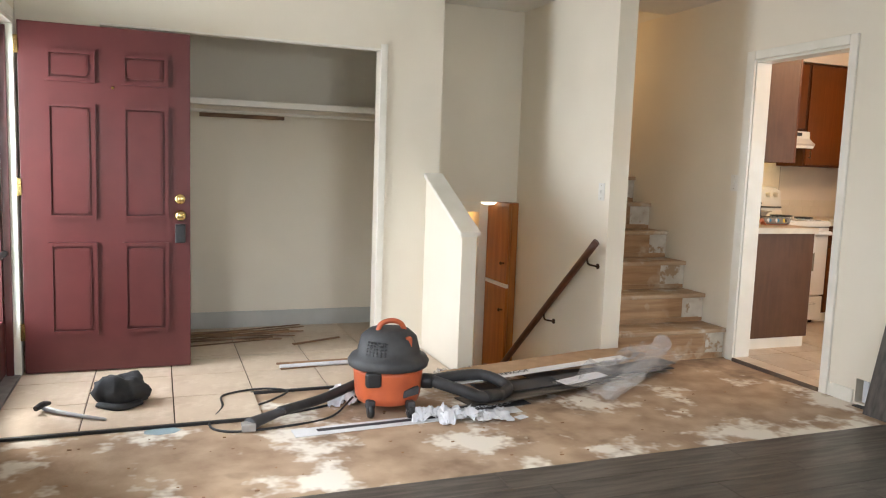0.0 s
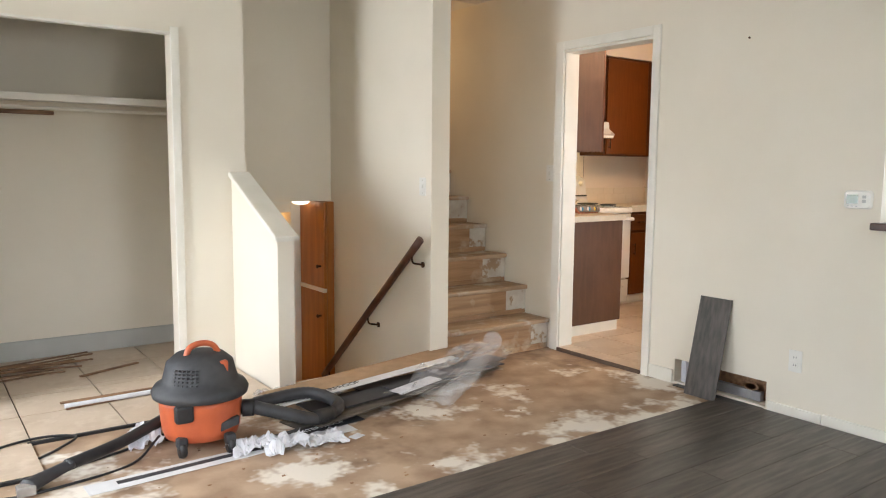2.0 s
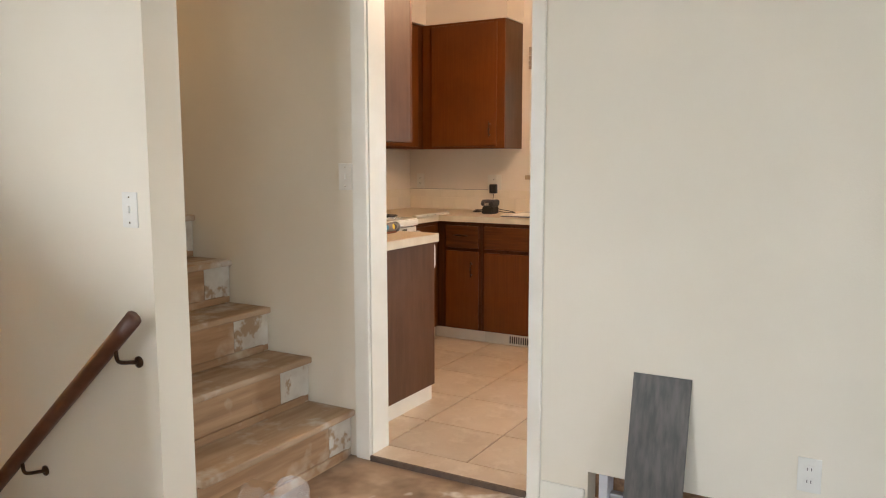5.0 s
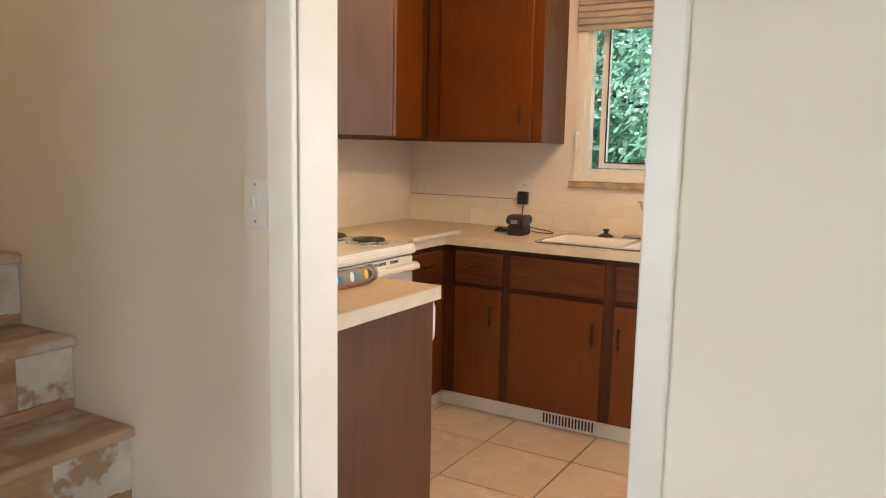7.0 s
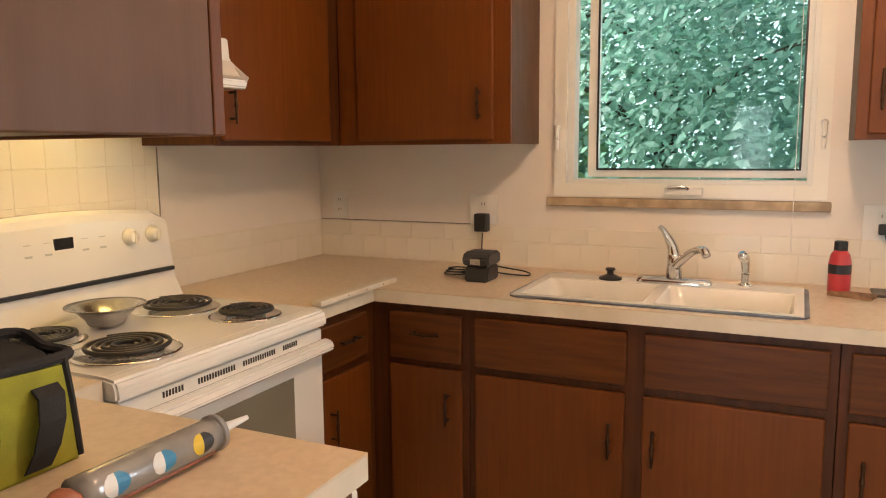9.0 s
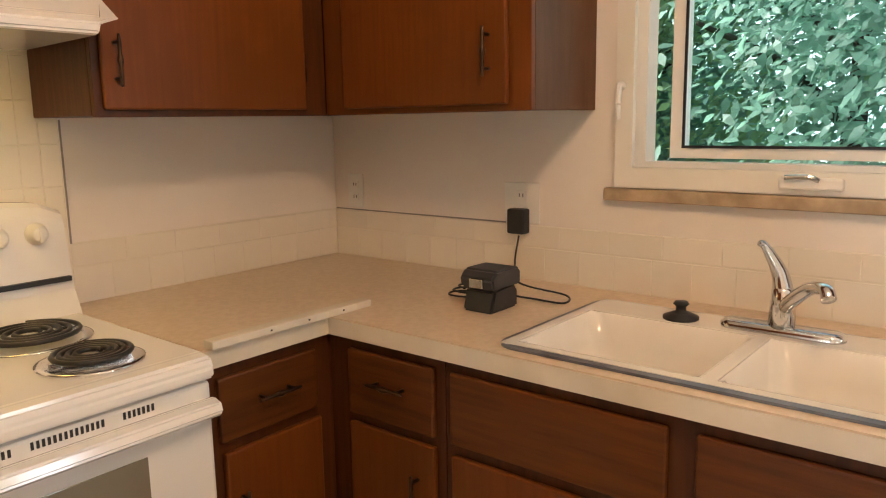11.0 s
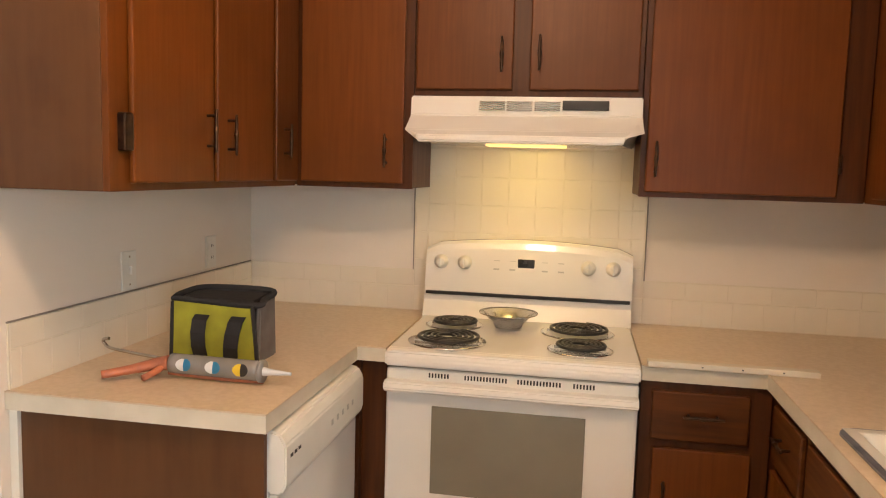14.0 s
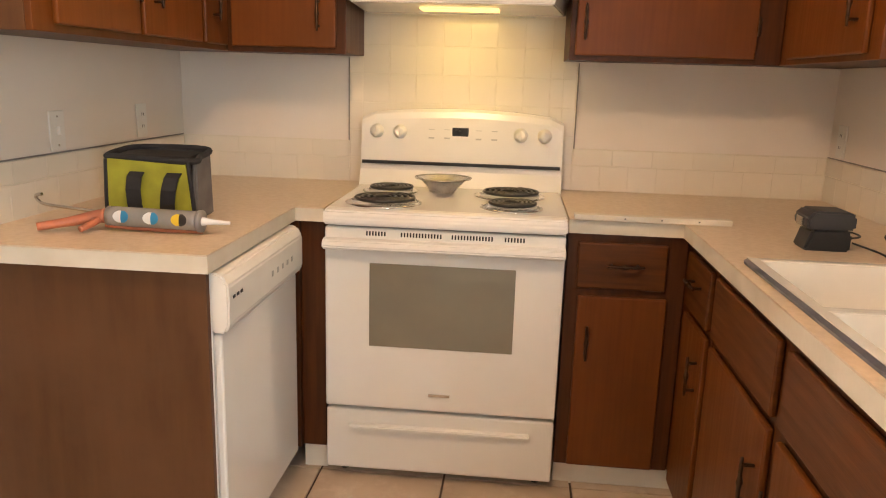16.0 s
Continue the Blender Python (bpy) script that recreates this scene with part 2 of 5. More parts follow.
def pane_material():
    m = bpy.data.materials.new("window_glass")
    m.use_nodes = True
    nt = m.node_tree
    clear, gloss, mix = nt.nodes.new("ShaderNodeBsdfTransparent"), nt.nodes.new("ShaderNodeBsdfGlossy"), nt.nodes.new("ShaderNodeMixShader")
    clear.inputs[0].default_value = (0.93, 0.98, 0.98, 1)
    gloss.inputs["Roughness"].default_value = 0.02
    mix.inputs[0].default_value = 0.006
    nt.links.new(clear.outputs[0], mix.inputs[1])
    nt.links.new(gloss.outputs[0], mix.inputs[2])
    nt.links.new(mix.outputs[0], nt.nodes["Material Output"].inputs[0])
    return m


GLASS = pane_material()

# ------------------------------------------------------------------ builders
LOC = {}
LIVING, KITCHEN = Vector((0.215, 0.109, -0.025)), Vector((0, 0, 0))
ORIGIN = {"at": LIVING}   # where the space being built has its own zero


def thing(name, loc, label="", category="", group="", kind=""):
    ob = new(name)
    ob.empty_display_size = 0.1
    ob.location = Vector(loc) + ORIGIN["at"]
    LOC[ob.name] = Vector(loc)
    return tagged(ob, label, category, group, kind)


def part(name, bm, material, parent=None, label="", smooth=False):
    """Links a bmesh in world coordinates as one mesh, under a thing or a part."""
    base = LOC.get(parent.name, Vector((0, 0, 0))) if parent else Vector((0, 0, 0))
    bmesh.ops.translate(bm, verts=bm.verts, vec=-base if parent else ORIGIN["at"])
    me = bpy.data.meshes.new(name)
    bm.to_mesh(me)
    bm.free()
    me.materials.append(material)
    if smooth:
        for p in me.polygons:
            p.use_smooth = True
    ob = new(name, me)
    if parent:
        ob.parent = parent
    LOC[ob.name] = base
    return tagged(ob, label)


def single(name, bm, material, label, category, kind="", smooth=False, group=""):
    return tagged(part(name, bm, material, None, "", smooth), label, category, group, kind)


def box(x0, x1, y0, y1, z0, z1, bevel=0.0, bm=None, seg=2):
    out = bm or bmesh.new()
    m = Matrix.LocRotScale(((x0 + x1) / 2, (y0 + y1) / 2, (z0 + z1) / 2), None, (abs(x1 - x0), abs(y1 - y0), abs(z1 - z0)))
    made = bmesh.ops.create_cube(out, size=1.0, matrix=m)
    if bevel:
        edges = {e for v in made["verts"] for e in v.link_edges}
        bmesh.ops.bevel(out, geom=list(edges), offset=bevel, segments=seg, affect="EDGES", profile=0.5)
    return out


def prism(points, axis, a, b, bevel=0.0, bm=None):
    """A polygon of (u, v) drawn out along an axis from a to b."""
    out = bm or bmesh.new()
    def at(u, v, w):
        return {"x": (w, u, v), "y": (u, w, v), "z": (u, v, w)}[axis]
    lo = [out.verts.new(at(u, v, a)) for u, v in points]
    hi = [out.verts.new(at(u, v, b)) for u, v in points]
    faces = [out.faces.new(lo), out.faces.new(hi)]
    n = len(points)
    for i in range(n):
        faces.append(out.faces.new((lo[i], lo[(i + 1) % n], hi[(i + 1) % n], hi[i])))
    bmesh.ops.recalc_face_normals(out, faces=faces)
    if bevel:
        bmesh.ops.bevel(out, geom=list({e for f in faces for e in f.edges}), offset=bevel, segments=2, affect="EDGES")
    return out


def lathe(profile, centre, n=32, bm=None, axis="z", sx=1.0, sy=1.0):
    out = bm or bmesh.new()
    rings = []
    for r, h in profile:
        ring = []
        for i in range(n):
            a = 2 * math.pi * i / n
            p = (r * math.cos(a) * sx, r * math.sin(a) * sy, h)
            if axis == "x":
                p = (p[2], p[0], p[1])
            elif axis == "y":
                p = (p[0], p[2], p[1])
            ring.append(out.verts.new(Vector(centre) + Vector(p)))
        rings.append(ring)
    faces = []
    for r0, r1 in zip(rings, rings[1:]):
        for i in range(n):
            faces.append(out.faces.new((r0[i], r0[(i + 1) % n], r1[(i + 1) % n], r1[i])))
    faces.append(out.faces.new(rings[0]))
    faces.append(out.faces.new(rings[-1]))
    bmesh.ops.recalc_face_normals(out, faces=faces)
    return out


def curve_points(points, steps=8):
    pts = [Vector(p) for p in points]
    pts = [2 * pts[0] - pts[1], *pts, 2 * pts[-1] - pts[-2]]
    out = []
    for i in range(1, len(pts) - 2):
        p0, p1, p2, p3 = pts[i - 1:i + 3]
        for k in range(steps):
            t = k / steps
            out.append(0.5 * (2 * p1 + (p2 - p0) * t + (2 * p0 - 5 * p1 + 4 * p2 - p3) * t * t + (3 * p1 - p0 - 3 * p2 + p3) * t ** 3))
    return out + [pts[-2]]


def tube(points, radius, n=8, steps=8, bm=None, rib=0.0, flat=1.0):
    """A round cable or bar along a smooth line; radius may be a list, one for each point."""
    out = bm or bmesh.new()
    line = curve_points(points, steps)
    up = Vector((0, 0, 1))
    rings = []
    for i, p in enumerate(line):
        d = (line[min(i + 1, len(line) - 1)] - line[max(i - 1, 0)]).normalized()
        side = d.cross(up)
        side = side.normalized() if side.length > 1e-4 else Vector((1, 0, 0))
        top = side.cross(d)
        if isinstance(radius, (list, tuple)):
            f = i / steps
            k = min(int(f), len(radius) - 2)
            r = radius[k] + (radius[k + 1] - radius[k]) * (f - k)
        else:
            r = radius
        r *= 1 + (rib if i % 2 else -rib)
        rings.append([out.verts.new(p + r * (math.cos(a) * side + math.sin(a) * top * flat)) for a in (2 * math.pi * j / n for j in range(n))])
    faces = []
    for r0, r1 in zip(rings, rings[1:]):
        for i in range(n):
            faces.append(out.faces.new((r0[i], r0[(i + 1) % n], r1[(i + 1) % n], r1[i])))
    faces += [out.faces.new(rings[0]), out.faces.new(rings[-1])]
    bmesh.ops.recalc_face_normals(out, faces=faces)
    return out


def rounded(cx, cy, a, b, r, z, n=6):
    pts = []
    for sx, sy, a0 in ((1, 1, 0), (-1, 1, 90), (-1, -1, 180), (1, -1, 270)):
        for i in range(n + 1):
            t = radians(a0 + 90 * i / n)
            pts.append((cx + sx * (a - r) + r * math.cos(t), cy + sy * (b - r) + r * math.sin(t), z))
    return pts


def rings(levels, bm=None, ends=(False, True)):
    out = bm or bmesh.new()
    loops = [[out.verts.new(p) for p in lv] for lv in levels]
    for l0, l1 in zip(loops, loops[1:]):
        for i in range(len(l0)):
            out.faces.new((l0[i], l0[(i + 1) % len(l0)], l1[(i + 1) % len(l1)], l1[i]))
    if ends[1]:
        out.faces.new(loops[-1])
    if ends[0]:
        out.faces.new(loops[0])
    bmesh.ops.recalc_face_normals(out, faces=out.faces)
    return out


def slab(axis, a, b, u0, u1, v0, v1, holes=()):
    """A wall or board from a to b along its axis, over u and v, with holes (u0, u1, v0, v1) right through it."""
    us = sorted({u0, u1, *(min(max(c, u0), u1) for h in holes for c in h[:2])})
    vs = sorted({v0, v1, *(min(max(c, v0), v1) for h in holes for c in h[2:])})
    def solid(i, j):
        if not (0 <= i < len(us) - 1 and 0 <= j < len(vs) - 1):
            return False
        cu, cv = (us[i] + us[i + 1]) / 2, (vs[j] + vs[j + 1]) / 2
        return not any(h[0] < cu < h[1] and h[2] < cv < h[3] for h in holes)
    out = bmesh.new()
    seen = {}
    def vert(u, v, w):
        if (u, v, w) not in seen:
            seen[u, v, w] = out.verts.new({"x": (w, u, v), "y": (u, w, v), "z": (u, v, w)}[axis])
        return seen[u, v, w]
    for i in range(len(us) - 1):
        for j in range(len(vs) - 1):
            if not solid(i, j):
                continue
            p, q, r, s = us[i], us[i + 1], vs[j], vs[j + 1]
            for w in (a, b):
                out.faces.new([vert(p, r, w), vert(q, r, w), vert(q, s, w), vert(p, s, w)])
            for di, dj, e in ((-1, 0, ((p, r), (p, s))), (1, 0, ((q, r), (q, s))), (0, -1, ((p, r), (q, r))), (0, 1, ((p, s), (q, s)))):
                if not solid(i + di, j + dj):
                    (eu, ev), (fu, fv) = e
                    out.faces.new([vert(eu, ev, a), vert(fu, fv, a), vert(fu, fv, b), vert(eu, ev, b)])
    bmesh.ops.recalc_face_normals(out, faces=out.faces)
    return out


def structure(name, bm, material, label, category="wall"):
    return single(name, bm, material, label, category, "structure")


# ------------------------------------------------------------------ shell
H = 2.60
ground = structure("ground", box(-60, 60, -60, 60, -3.2, -3.0), GRASS, "mown green lawn around the house", "ground")
floor_living = structure("floor_living", slab("z", -0.15, 0.0, -6.32, -1.435, -7.3, 0.9, [(-3.555, -1.56, -1.30, 0.9)]), SUBFLOOR,
                         "bare stained wooden subfloor with pale patches of glue", "floor")
structure("ceiling", slab("z", H, H + 0.15, -6.4, 1.6, -7.4, 3.2, [(-2.46, -1.56, -0.6, 3.2)]), CEIL, "flat matt off-white ceiling", "ceiling")

ORIGIN["at"] = KITCHEN
floor_kitchen = structure("floor_kitchen", box(-1.217, 1.38, -5.0, 0, -0.15, -0.008), GROUT, "dark grout bed under beige kitchen tiles", "floor")
structure("wall_kitchen_block", box(-1.218, -1.14, -1.375, 0.12, -0.15, H), KWALL, "cream painted kitchen side wall")
structure("wall_north", box(-1.139, 1.5, 0.0, 0.12, -0.15, H), KWALL, "cream painted kitchen wall behind the range")
structure("wall_window", slab("x", 1.38, 1.52, -5.0, -0.001, -0.15, H, [(-2.005, -1.118, 1.235, 2.12), (-4.88, -3.98, 0.0, 2.1)]), KWALL, "cream painted kitchen wall with window and patio openings")
structure("wall_kitchen_south", slab("y", -5.12, -5.0, -1.218, 1.52, -0.15, H), KWALL, "cream painted kitchen end wall")
structure("wall_pantry", box(-1.218, -0.35, -3.50, -3.40, 0.0, H), KWALL, "cream painted partition beyond the pass-through")
ORIGIN["at"] = LIVING
DW0, DW1 = -1.557, -1.435
structure("wall_east", slab("x", DW0, DW1, -7.3, 3.1, -0.15, 4.6,
          [(-2.396, -1.595, -0.0, 2.125), (-5.3, -3.760, 1.05, 2.10), (-3.23, -2.625, 0.015, 0.155)]), WALL,
          "cream painted wall with a cased doorway and torn lower edge")
structure("wall_west", slab("x", -6.36, -6.2, -7.3, 0.3, -0.15, H, [(-1.80, -0.90, 0.0, 2.06), (-4.75, -3.33, 0.80, 2.15)]), WALL,
          "cream painted outer wall with entry doorway and window")
# unseen wall; its opening is made up to let the south fill in
structure("wall_south", slab("y", -7.42, -7.3, -6.36, -1.435, -0.15, H, [(-4.2, -2.6, 0.9, 2.1)]), WALL, "cream painted wall with an unseen opening added for fill light")
CY = -0.78
structure("wall_closet", slab("y", CY, CY + 0.11, -6.199, -3.56, 0.0, H, [(-5.75, -4.01, 0, 2.10)]), WALL, "cream painted wall with a wide closet opening")
structure("wall_closet_back", box(-6.199, -3.671, 0.15, 0.25, -0.15, H), WALL, "cream painted closet back wall")
structure("wall_closet_side", box(-3.67, -3.56, CY + 0.111, 0.25, -1.5, H), WALL, "cream painted wall between closet and stairwell")
structure("wall_stairwell_back", box(-3.559, -2.601, -0.10, 0.02, 1.04, H), WALL, "grey-green shaded wall above the stairs down")
structure("wall_divider", box(-2.60, -2.46, -1.49, 2.6, -1.6, 4.6), WALL, "cream painted wall between two flights of stairs")
structure("wall_stairs_top", box(-2.459, -1.558, 2.4, 2.5, -0.15, 4.6), WALL, "cream painted wall at the head of the stairs")
structure("ceiling_stairs", box(-2.6, -1.43, -0.75, 3.2, 4.6, 4.7), CEIL, "off-white ceiling above the upper stairs", "ceiling")
structure("wall_stairs_front", box(-2.459, -1.558, -0.72, -0.601, H + 0.151, 4.6), WALL, "cream painted wall above the stair opening")
# stairs down and the room at their foot
structure("floor_basement", box(-4.6, -2.0, -1.4, 3.0, -1.55, -1.42), TILE, "beige basement floor", "floor")
structure("wall_basement_back", box(-4.6, -2.601, 2.6, 2.7, -1.42, 1.2), OAK, "warm wood-panelled basement wall")
structure("wall_basement_side", box(-4.7, -4.6, 0.25, 2.7, -1.42, 1.2), WALL, "cream basement wall")
structure("ceiling_basement", box(-3.558, -2.601, 0.03, 2.7, 1.045, 1.15), CEIL, "off-white basement ceiling", "ceiling")
structure("wall_basement_door", slab("y", 0.32, 0.41, -4.6, -2.601, -1.42, 1.044, [(-3.5, -2.765, -1.42, 0.93)]), WALL, "white wall with a cased doorway at the foot of the stairs")

# knee wall with sloped cap
knee = thing("knee_wall", (-3.605, -1.1, 0), "white painted half wall with a sloped wooden cap beside the stairs", "half wall", kind="structure")
part("body", prism([(-1.49, 0), (CY - 0.001, 0), (CY - 0.001, 1.235), (-1.49, 0.89)], "x", -3.655, -3.555), WALL, knee)
part("cap", prism([(-1.515, 0.885), (CY - 0.002, 1.238), (CY - 0.002, 1.272), (-1.515, 0.915)], "x", -3.675, -3.535, 0.004), TRIM, knee)

# casings, trims and baseboards
cas = thing("door_casing_kitchen", (DW0, -2.0, 0), "cream painted casing around the kitchen doorway", "door frame", kind="structure")
for y0, y1 in ((-2.432, -2.376), (-1.613, -1.537)):
    part("casing_side", box(DW0 - 0.018, DW0, y0, y1, 0, 2.185, 0.004), TRIM, cas)
part("casing_head", box(DW0 - 0.018, DW0, -2.375, -1.614, 2.127, 2.185, 0.004), TRIM, cas)
for y0, y1 in ((-2.396, -2.374), (-1.617, -1.595)):
    part("jamb", box(DW0 + 0.003, DW1 + 0.006, y0, y1, 0, 2.11, 0.002), TRIM, cas)
part("jamb_head", box(DW0 + 0.003, DW1 + 0.006, -2.396, -1.595, 2.108, 2.125, 0.002), TRIM, cas)
for y0, y1 in ((-2.432, -2.376), (-1.613, -1.537)):
    part("casing_side", box(DW1, DW1 + 0.016, y0, y1, 0, 2.185, 0.004), TRIM, cas)
single("threshold", box(DW0 - 0.01, DW1, -2.373, -1.618, 0.001, 0.026, 0.002), TILE, "beige tile edge in the kitchen doorway", "threshold", "structure")
single("threshold_edge", box(DW0 - 0.022, DW0 - 0.0105, -2.373, -1.618, 0.0, 0.025), GROUT, "dark raw edge between subfloor and kitchen tile", "threshold", "structure")
# unseen overhang, added to block the sun from the west openings
structure("eave_sun_shield", box(-7.3, -6.361, -7.6, 0.9, 2.62, 2.76), TRIM, "unseen white eave added to keep sun out of the entry side", "eave")
pas = thing("pass_through_trim", (DW0, -4.5, 1.03), "dark stained wood trim around the kitchen pass-through", "trim", kind="structure")
part("sill", box(DW0 - 0.05, DW1 + 0.05, -5.32, -3.733, 1.03, 1.065, 0.006), RAILW, pas)
part("head", box(DW0 - 0.03, DW1 + 0.03, -5.32, -3.748, 2.085, 2.12, 0.006), RAILW, pas)
single("baseboard", box(DW0 - 0.014, DW0, -2.615, -2.434, 0.0, 0.085, 0.005), TRIM, "short white painted baseboard beside the doorway", "baseboard", "structure")
torn = thing("torn_wall_edge", (DW0, -3.9, 0), "torn plaster edge with bare wood strips along the floor", "trim", kind="structure")
rnd = random.Random(5)
y = -3.24
while y > -5.6:
    w = rnd.uniform(0.14, 0.4)
    part("strip", box(DW0 - rnd.uniform(0.006, 0.016), DW0, y - w, y - 0.006, 0.004, rnd.uniform(0.03, 0.062), 0.003), TRIM, torn)
    y -= w
hol = thing("wall_cavity", (DW0, -2.93, 0), "open hole cut in the wall showing duct and framing", "wall hole")
part("back_board", box(DW1 - 0.03, DW1 - 0.004, -3.23, -2.626, 0.012, 0.155), STICK, hol)
part("duct", box(DW0 + 0.03, DW0 + 0.07, -3.18, -2.70, 0.02, 0.075, 0.006), GALV, hol)
part("stud", box(DW0 + 0.01, DW0 + 0.09, -2.70, -2.665, 0.02, 0.15, 0.003), PAPER, hol)
part("hole_ring", lathe([(0.045, 0), (0.045, 0.008), (0.035, 0.01), (0.034, 0)], (DW0 + 0.025, -3.12, 0.10), 20, axis="x", sx=1.0, sy=0.5), STICK, hol)
part("slot", box(DW0 - 0.05, DW0 + 0.02, -3.22, -2.65, -0.002, 0.004), BLACK, hol)

cl = thing("closet_trim", (-4.0, CY, 0), "cream painted trim around the closet opening", "trim", kind="structure")
part("casing_side", box(-4.012, -3.962, CY - 0.014, CY, 0, 2.13, 0.004), TRIM, cl)
part("casing_head", box(-5.75, -4.013, CY - 0.012, CY + 0.05, 2.085, 2.10, 0.003), TRIM, cl)
single("baseboard_hall", box(-3.961, -3.657, CY - 0.012, CY, 0, 0.08, 0.004), TRIM, "white baseboard beside the half wall", "baseboard", "structure")
GREYT = mat("grey_baseboard", (0.50, 0.50, 0.47), (0.46, 0.46, 0.43), 0.5, scale=6)
single("baseboard_closet", box(-6.19, -3.68, 0.135, 0.15, 0.012, 0.14, 0.003), GREYT, "grey-white closet baseboard", "baseboard", "structure")
shelf = thing("closet_shelf", (-4.9, 0.0, 1.70), "white closet shelf with a clothes rod beneath", "shelf")
part("board", box(-6.19, -3.68, -0.22, 0.149, 1.715, 1.738, 0.003), TRIM, shelf)
part("front_lip", box(-6.19, -3.68, -0.236, -0.221, 1.695, 1.74, 0.003), TRIM, shelf)
part("rod", tube([(-6.19, -0.10, 1.66), (-4.9, -0.10, 1.66), (-3.68, -0.10, 1.66)], 0.012), TRIM, shelf, "thin white rod")
part("rod_bracket", box(-5.15, -4.55, -0.115, -0.085, 1.618, 1.645, 0.003), STICK, shelf, "brown wooden strip")
single("baseboard_west", box(-6.2, -6.188, -7.2, -1.87, 0.0, 0.05, 0.004), STICK, "bare brown wood strip along the wall foot", "baseboard", "structure")

# entry floor tiles edge
single("tile_edge", box(-6.2, -4.95, -2.025, -2.005, 0.0, 0.016, 0.003), BLACK, "dark ragged edge strip of the entry tiles", "edge strip", "structure")
single("tile_edge_inner", box(-4.95, -3.66, -1.585, -1.565, 0.0, 0.016, 0.003), BLACK, "dark ragged edge strip of the entry tiles", "edge strip", "structure")
structure("floor_entry", slab("z", 0.0005, 0.004, -6.2, -3.66, -2.005, 0.135, [(-4.95, -3.66, -2.005, -1.565), (-6.2, -5.75, CY, CY + .11), (-4.01, -3.56, CY, CY + .11)]), GROUT,
          "dark grout bed under beige entry tiles", "floor")

# stairs up
st = thing("stairs_up", (-2.0, -1.4, 0), "bare worn wooden stairs stripped of carpet", "stairs", kind="structure")
R, G = 0.2135, 0.246
for i in range(9):
    y0, z = -1.524 + i * G, 0.22 + i * R
    part("tread", box(-2.458, -1.559, y0, y0 + G + 0.03, z - 0.030, z, 0.007), TREAD, st)
    part("riser", box(-2.458, -1.559, y0 + 0.028, y0 + 0.046, z - R - 0.0 if i else 0.0, z - 0.0305), PINE, st)
    part("side_paint", box(-1.72 - 0.03 * (i % 3), -1.5595, y0 + 0.0255, y0 + 0.0275, z - R + 0.03, z - 0.031), WORNP, st, "worn white paint left on the riser end")
    if i < 8:
        part("under_strip", box(-2.458, -1.60, y0 + 0.012, y0 + 0.027, z - R + 0.001 if i else 0.0, z - R + 0.035, 0.003), PINE, st)
# stairs down
sd = thing("stairs_down", (-3.1, -1.0, 0), "wooden stairs leading down to the basement", "stairs", kind="structure")
for i in range(7):
    part("tread", box(-3.554, -2.601, -1.30 + i * 0.23, -1.04 + i * 0.23, -0.23 - i * 0.2, -0.2 - i * 0.2, 0.006), TREAD, sd)
    part("riser", box(-3.554, -2.601, -1.305 + i * 0.23, -1.29 + i * 0.23, -0.2 - i * 0.2, -0.031 - i * 0.2 if i else -0.001), PINE, sd)

# handrail
hr = thing("handrail", (-2.65, -1.0, 0.5), "dark stained wooden handrail on metal wall brackets", "handrail")
part("rail", tube([(-2.69, -1.50, 0.85), (-2.69, -0.82, 0.255), (-2.69, -0.13, -0.355)], 0.023, n=10, flat=1.25), RAILW, hr, smooth=True)
for y in (-1.40, -0.83, -0.22):
    z = 0.85 - (y + 1.5) * 0.88
    part("bracket", tube([(-2.601, y, z - 0.09), (-2.63, y, z - 0.085), (-2.68, y, z - 0.07), (-2.69, y, z - 0.028)], 0.007), BRONZE, hr, "bronze bracket")
    part("bracket_plate", lathe([(0.02, 0), (0.02, -0.006), (0.012, -0.01)], (-2.6, y, z - 0.09), 12, axis="x"), BRONZE, hr)

# basement door frame and cupboard
bc = thing("door_casing_basement", (-2.9, 0.32, -1.42), "pale painted casing around the basement doorway", "door frame", kind="structure")
part("casing_side", box(-2.765, -2.665, 0.297, 0.319, -1.42, 1.04, 0.004), TRIM, bc)
part("casing_head", box(-3.5, -2.766, 0.297, 0.319, 0.93, 1.04, 0.004), TRIM, bc)
cup = thing("tall_cupboard", (-2.64, 0.4, -1.42), "tall orange wooden cupboard with upper and lower doors", "cupboard")
part("body", box(-2.66, -2.602, -0.15, 0.318, -1.42, 1.035, 0.004), OAK, cup)
d1 = part("door", box(-2.685, -2.662, -0.14, 0.295, 0.345, 1.03, 0.004), OAK, cup)
d2 = part("door", box(-2.685, -2.662, -0.14, 0.295, -1.3, 0.31, 0.004), OAK, cup)
part("rail", box(-2.69, -2.662, -0.14, 0.295, 0.312, 0.343, 0.003), TRIM, cup, "pale dividing rail")
part("knob", lathe([(0.008, 0), (0.008, -0.02), (0.016, -0.03), (0.01, -0.04)], (-2.685, -0.08, 0.52), 12, axis="x"), BRONZE, d1)
part("knob", lathe([(0.008, 0), (0.008, -0.02), (0.016, -0.03), (0.01, -0.04)], (-2.685, -0.08, 0.12), 12, axis="x"), BRONZE, d2)
ob_ = thing("oak_vanity", (-3.3, 1.3, -1.42), "orange oak cabinet lit by a warm lamp", "cabinet")
part("body", box(-3.6, -2.7, 1.1, 1.59, -1.42, 0.15, 0.005), OAK, ob_)
part("door", box(-3.3, -2.8, 1.08, 1.099, -1.3, -0.35, 0.006), OAK, ob_)
cl2 = thing("basement_ceiling_lamp", (-2.75, 0.14, 1.0), "small round warm ceiling lamp", "ceiling lamp")
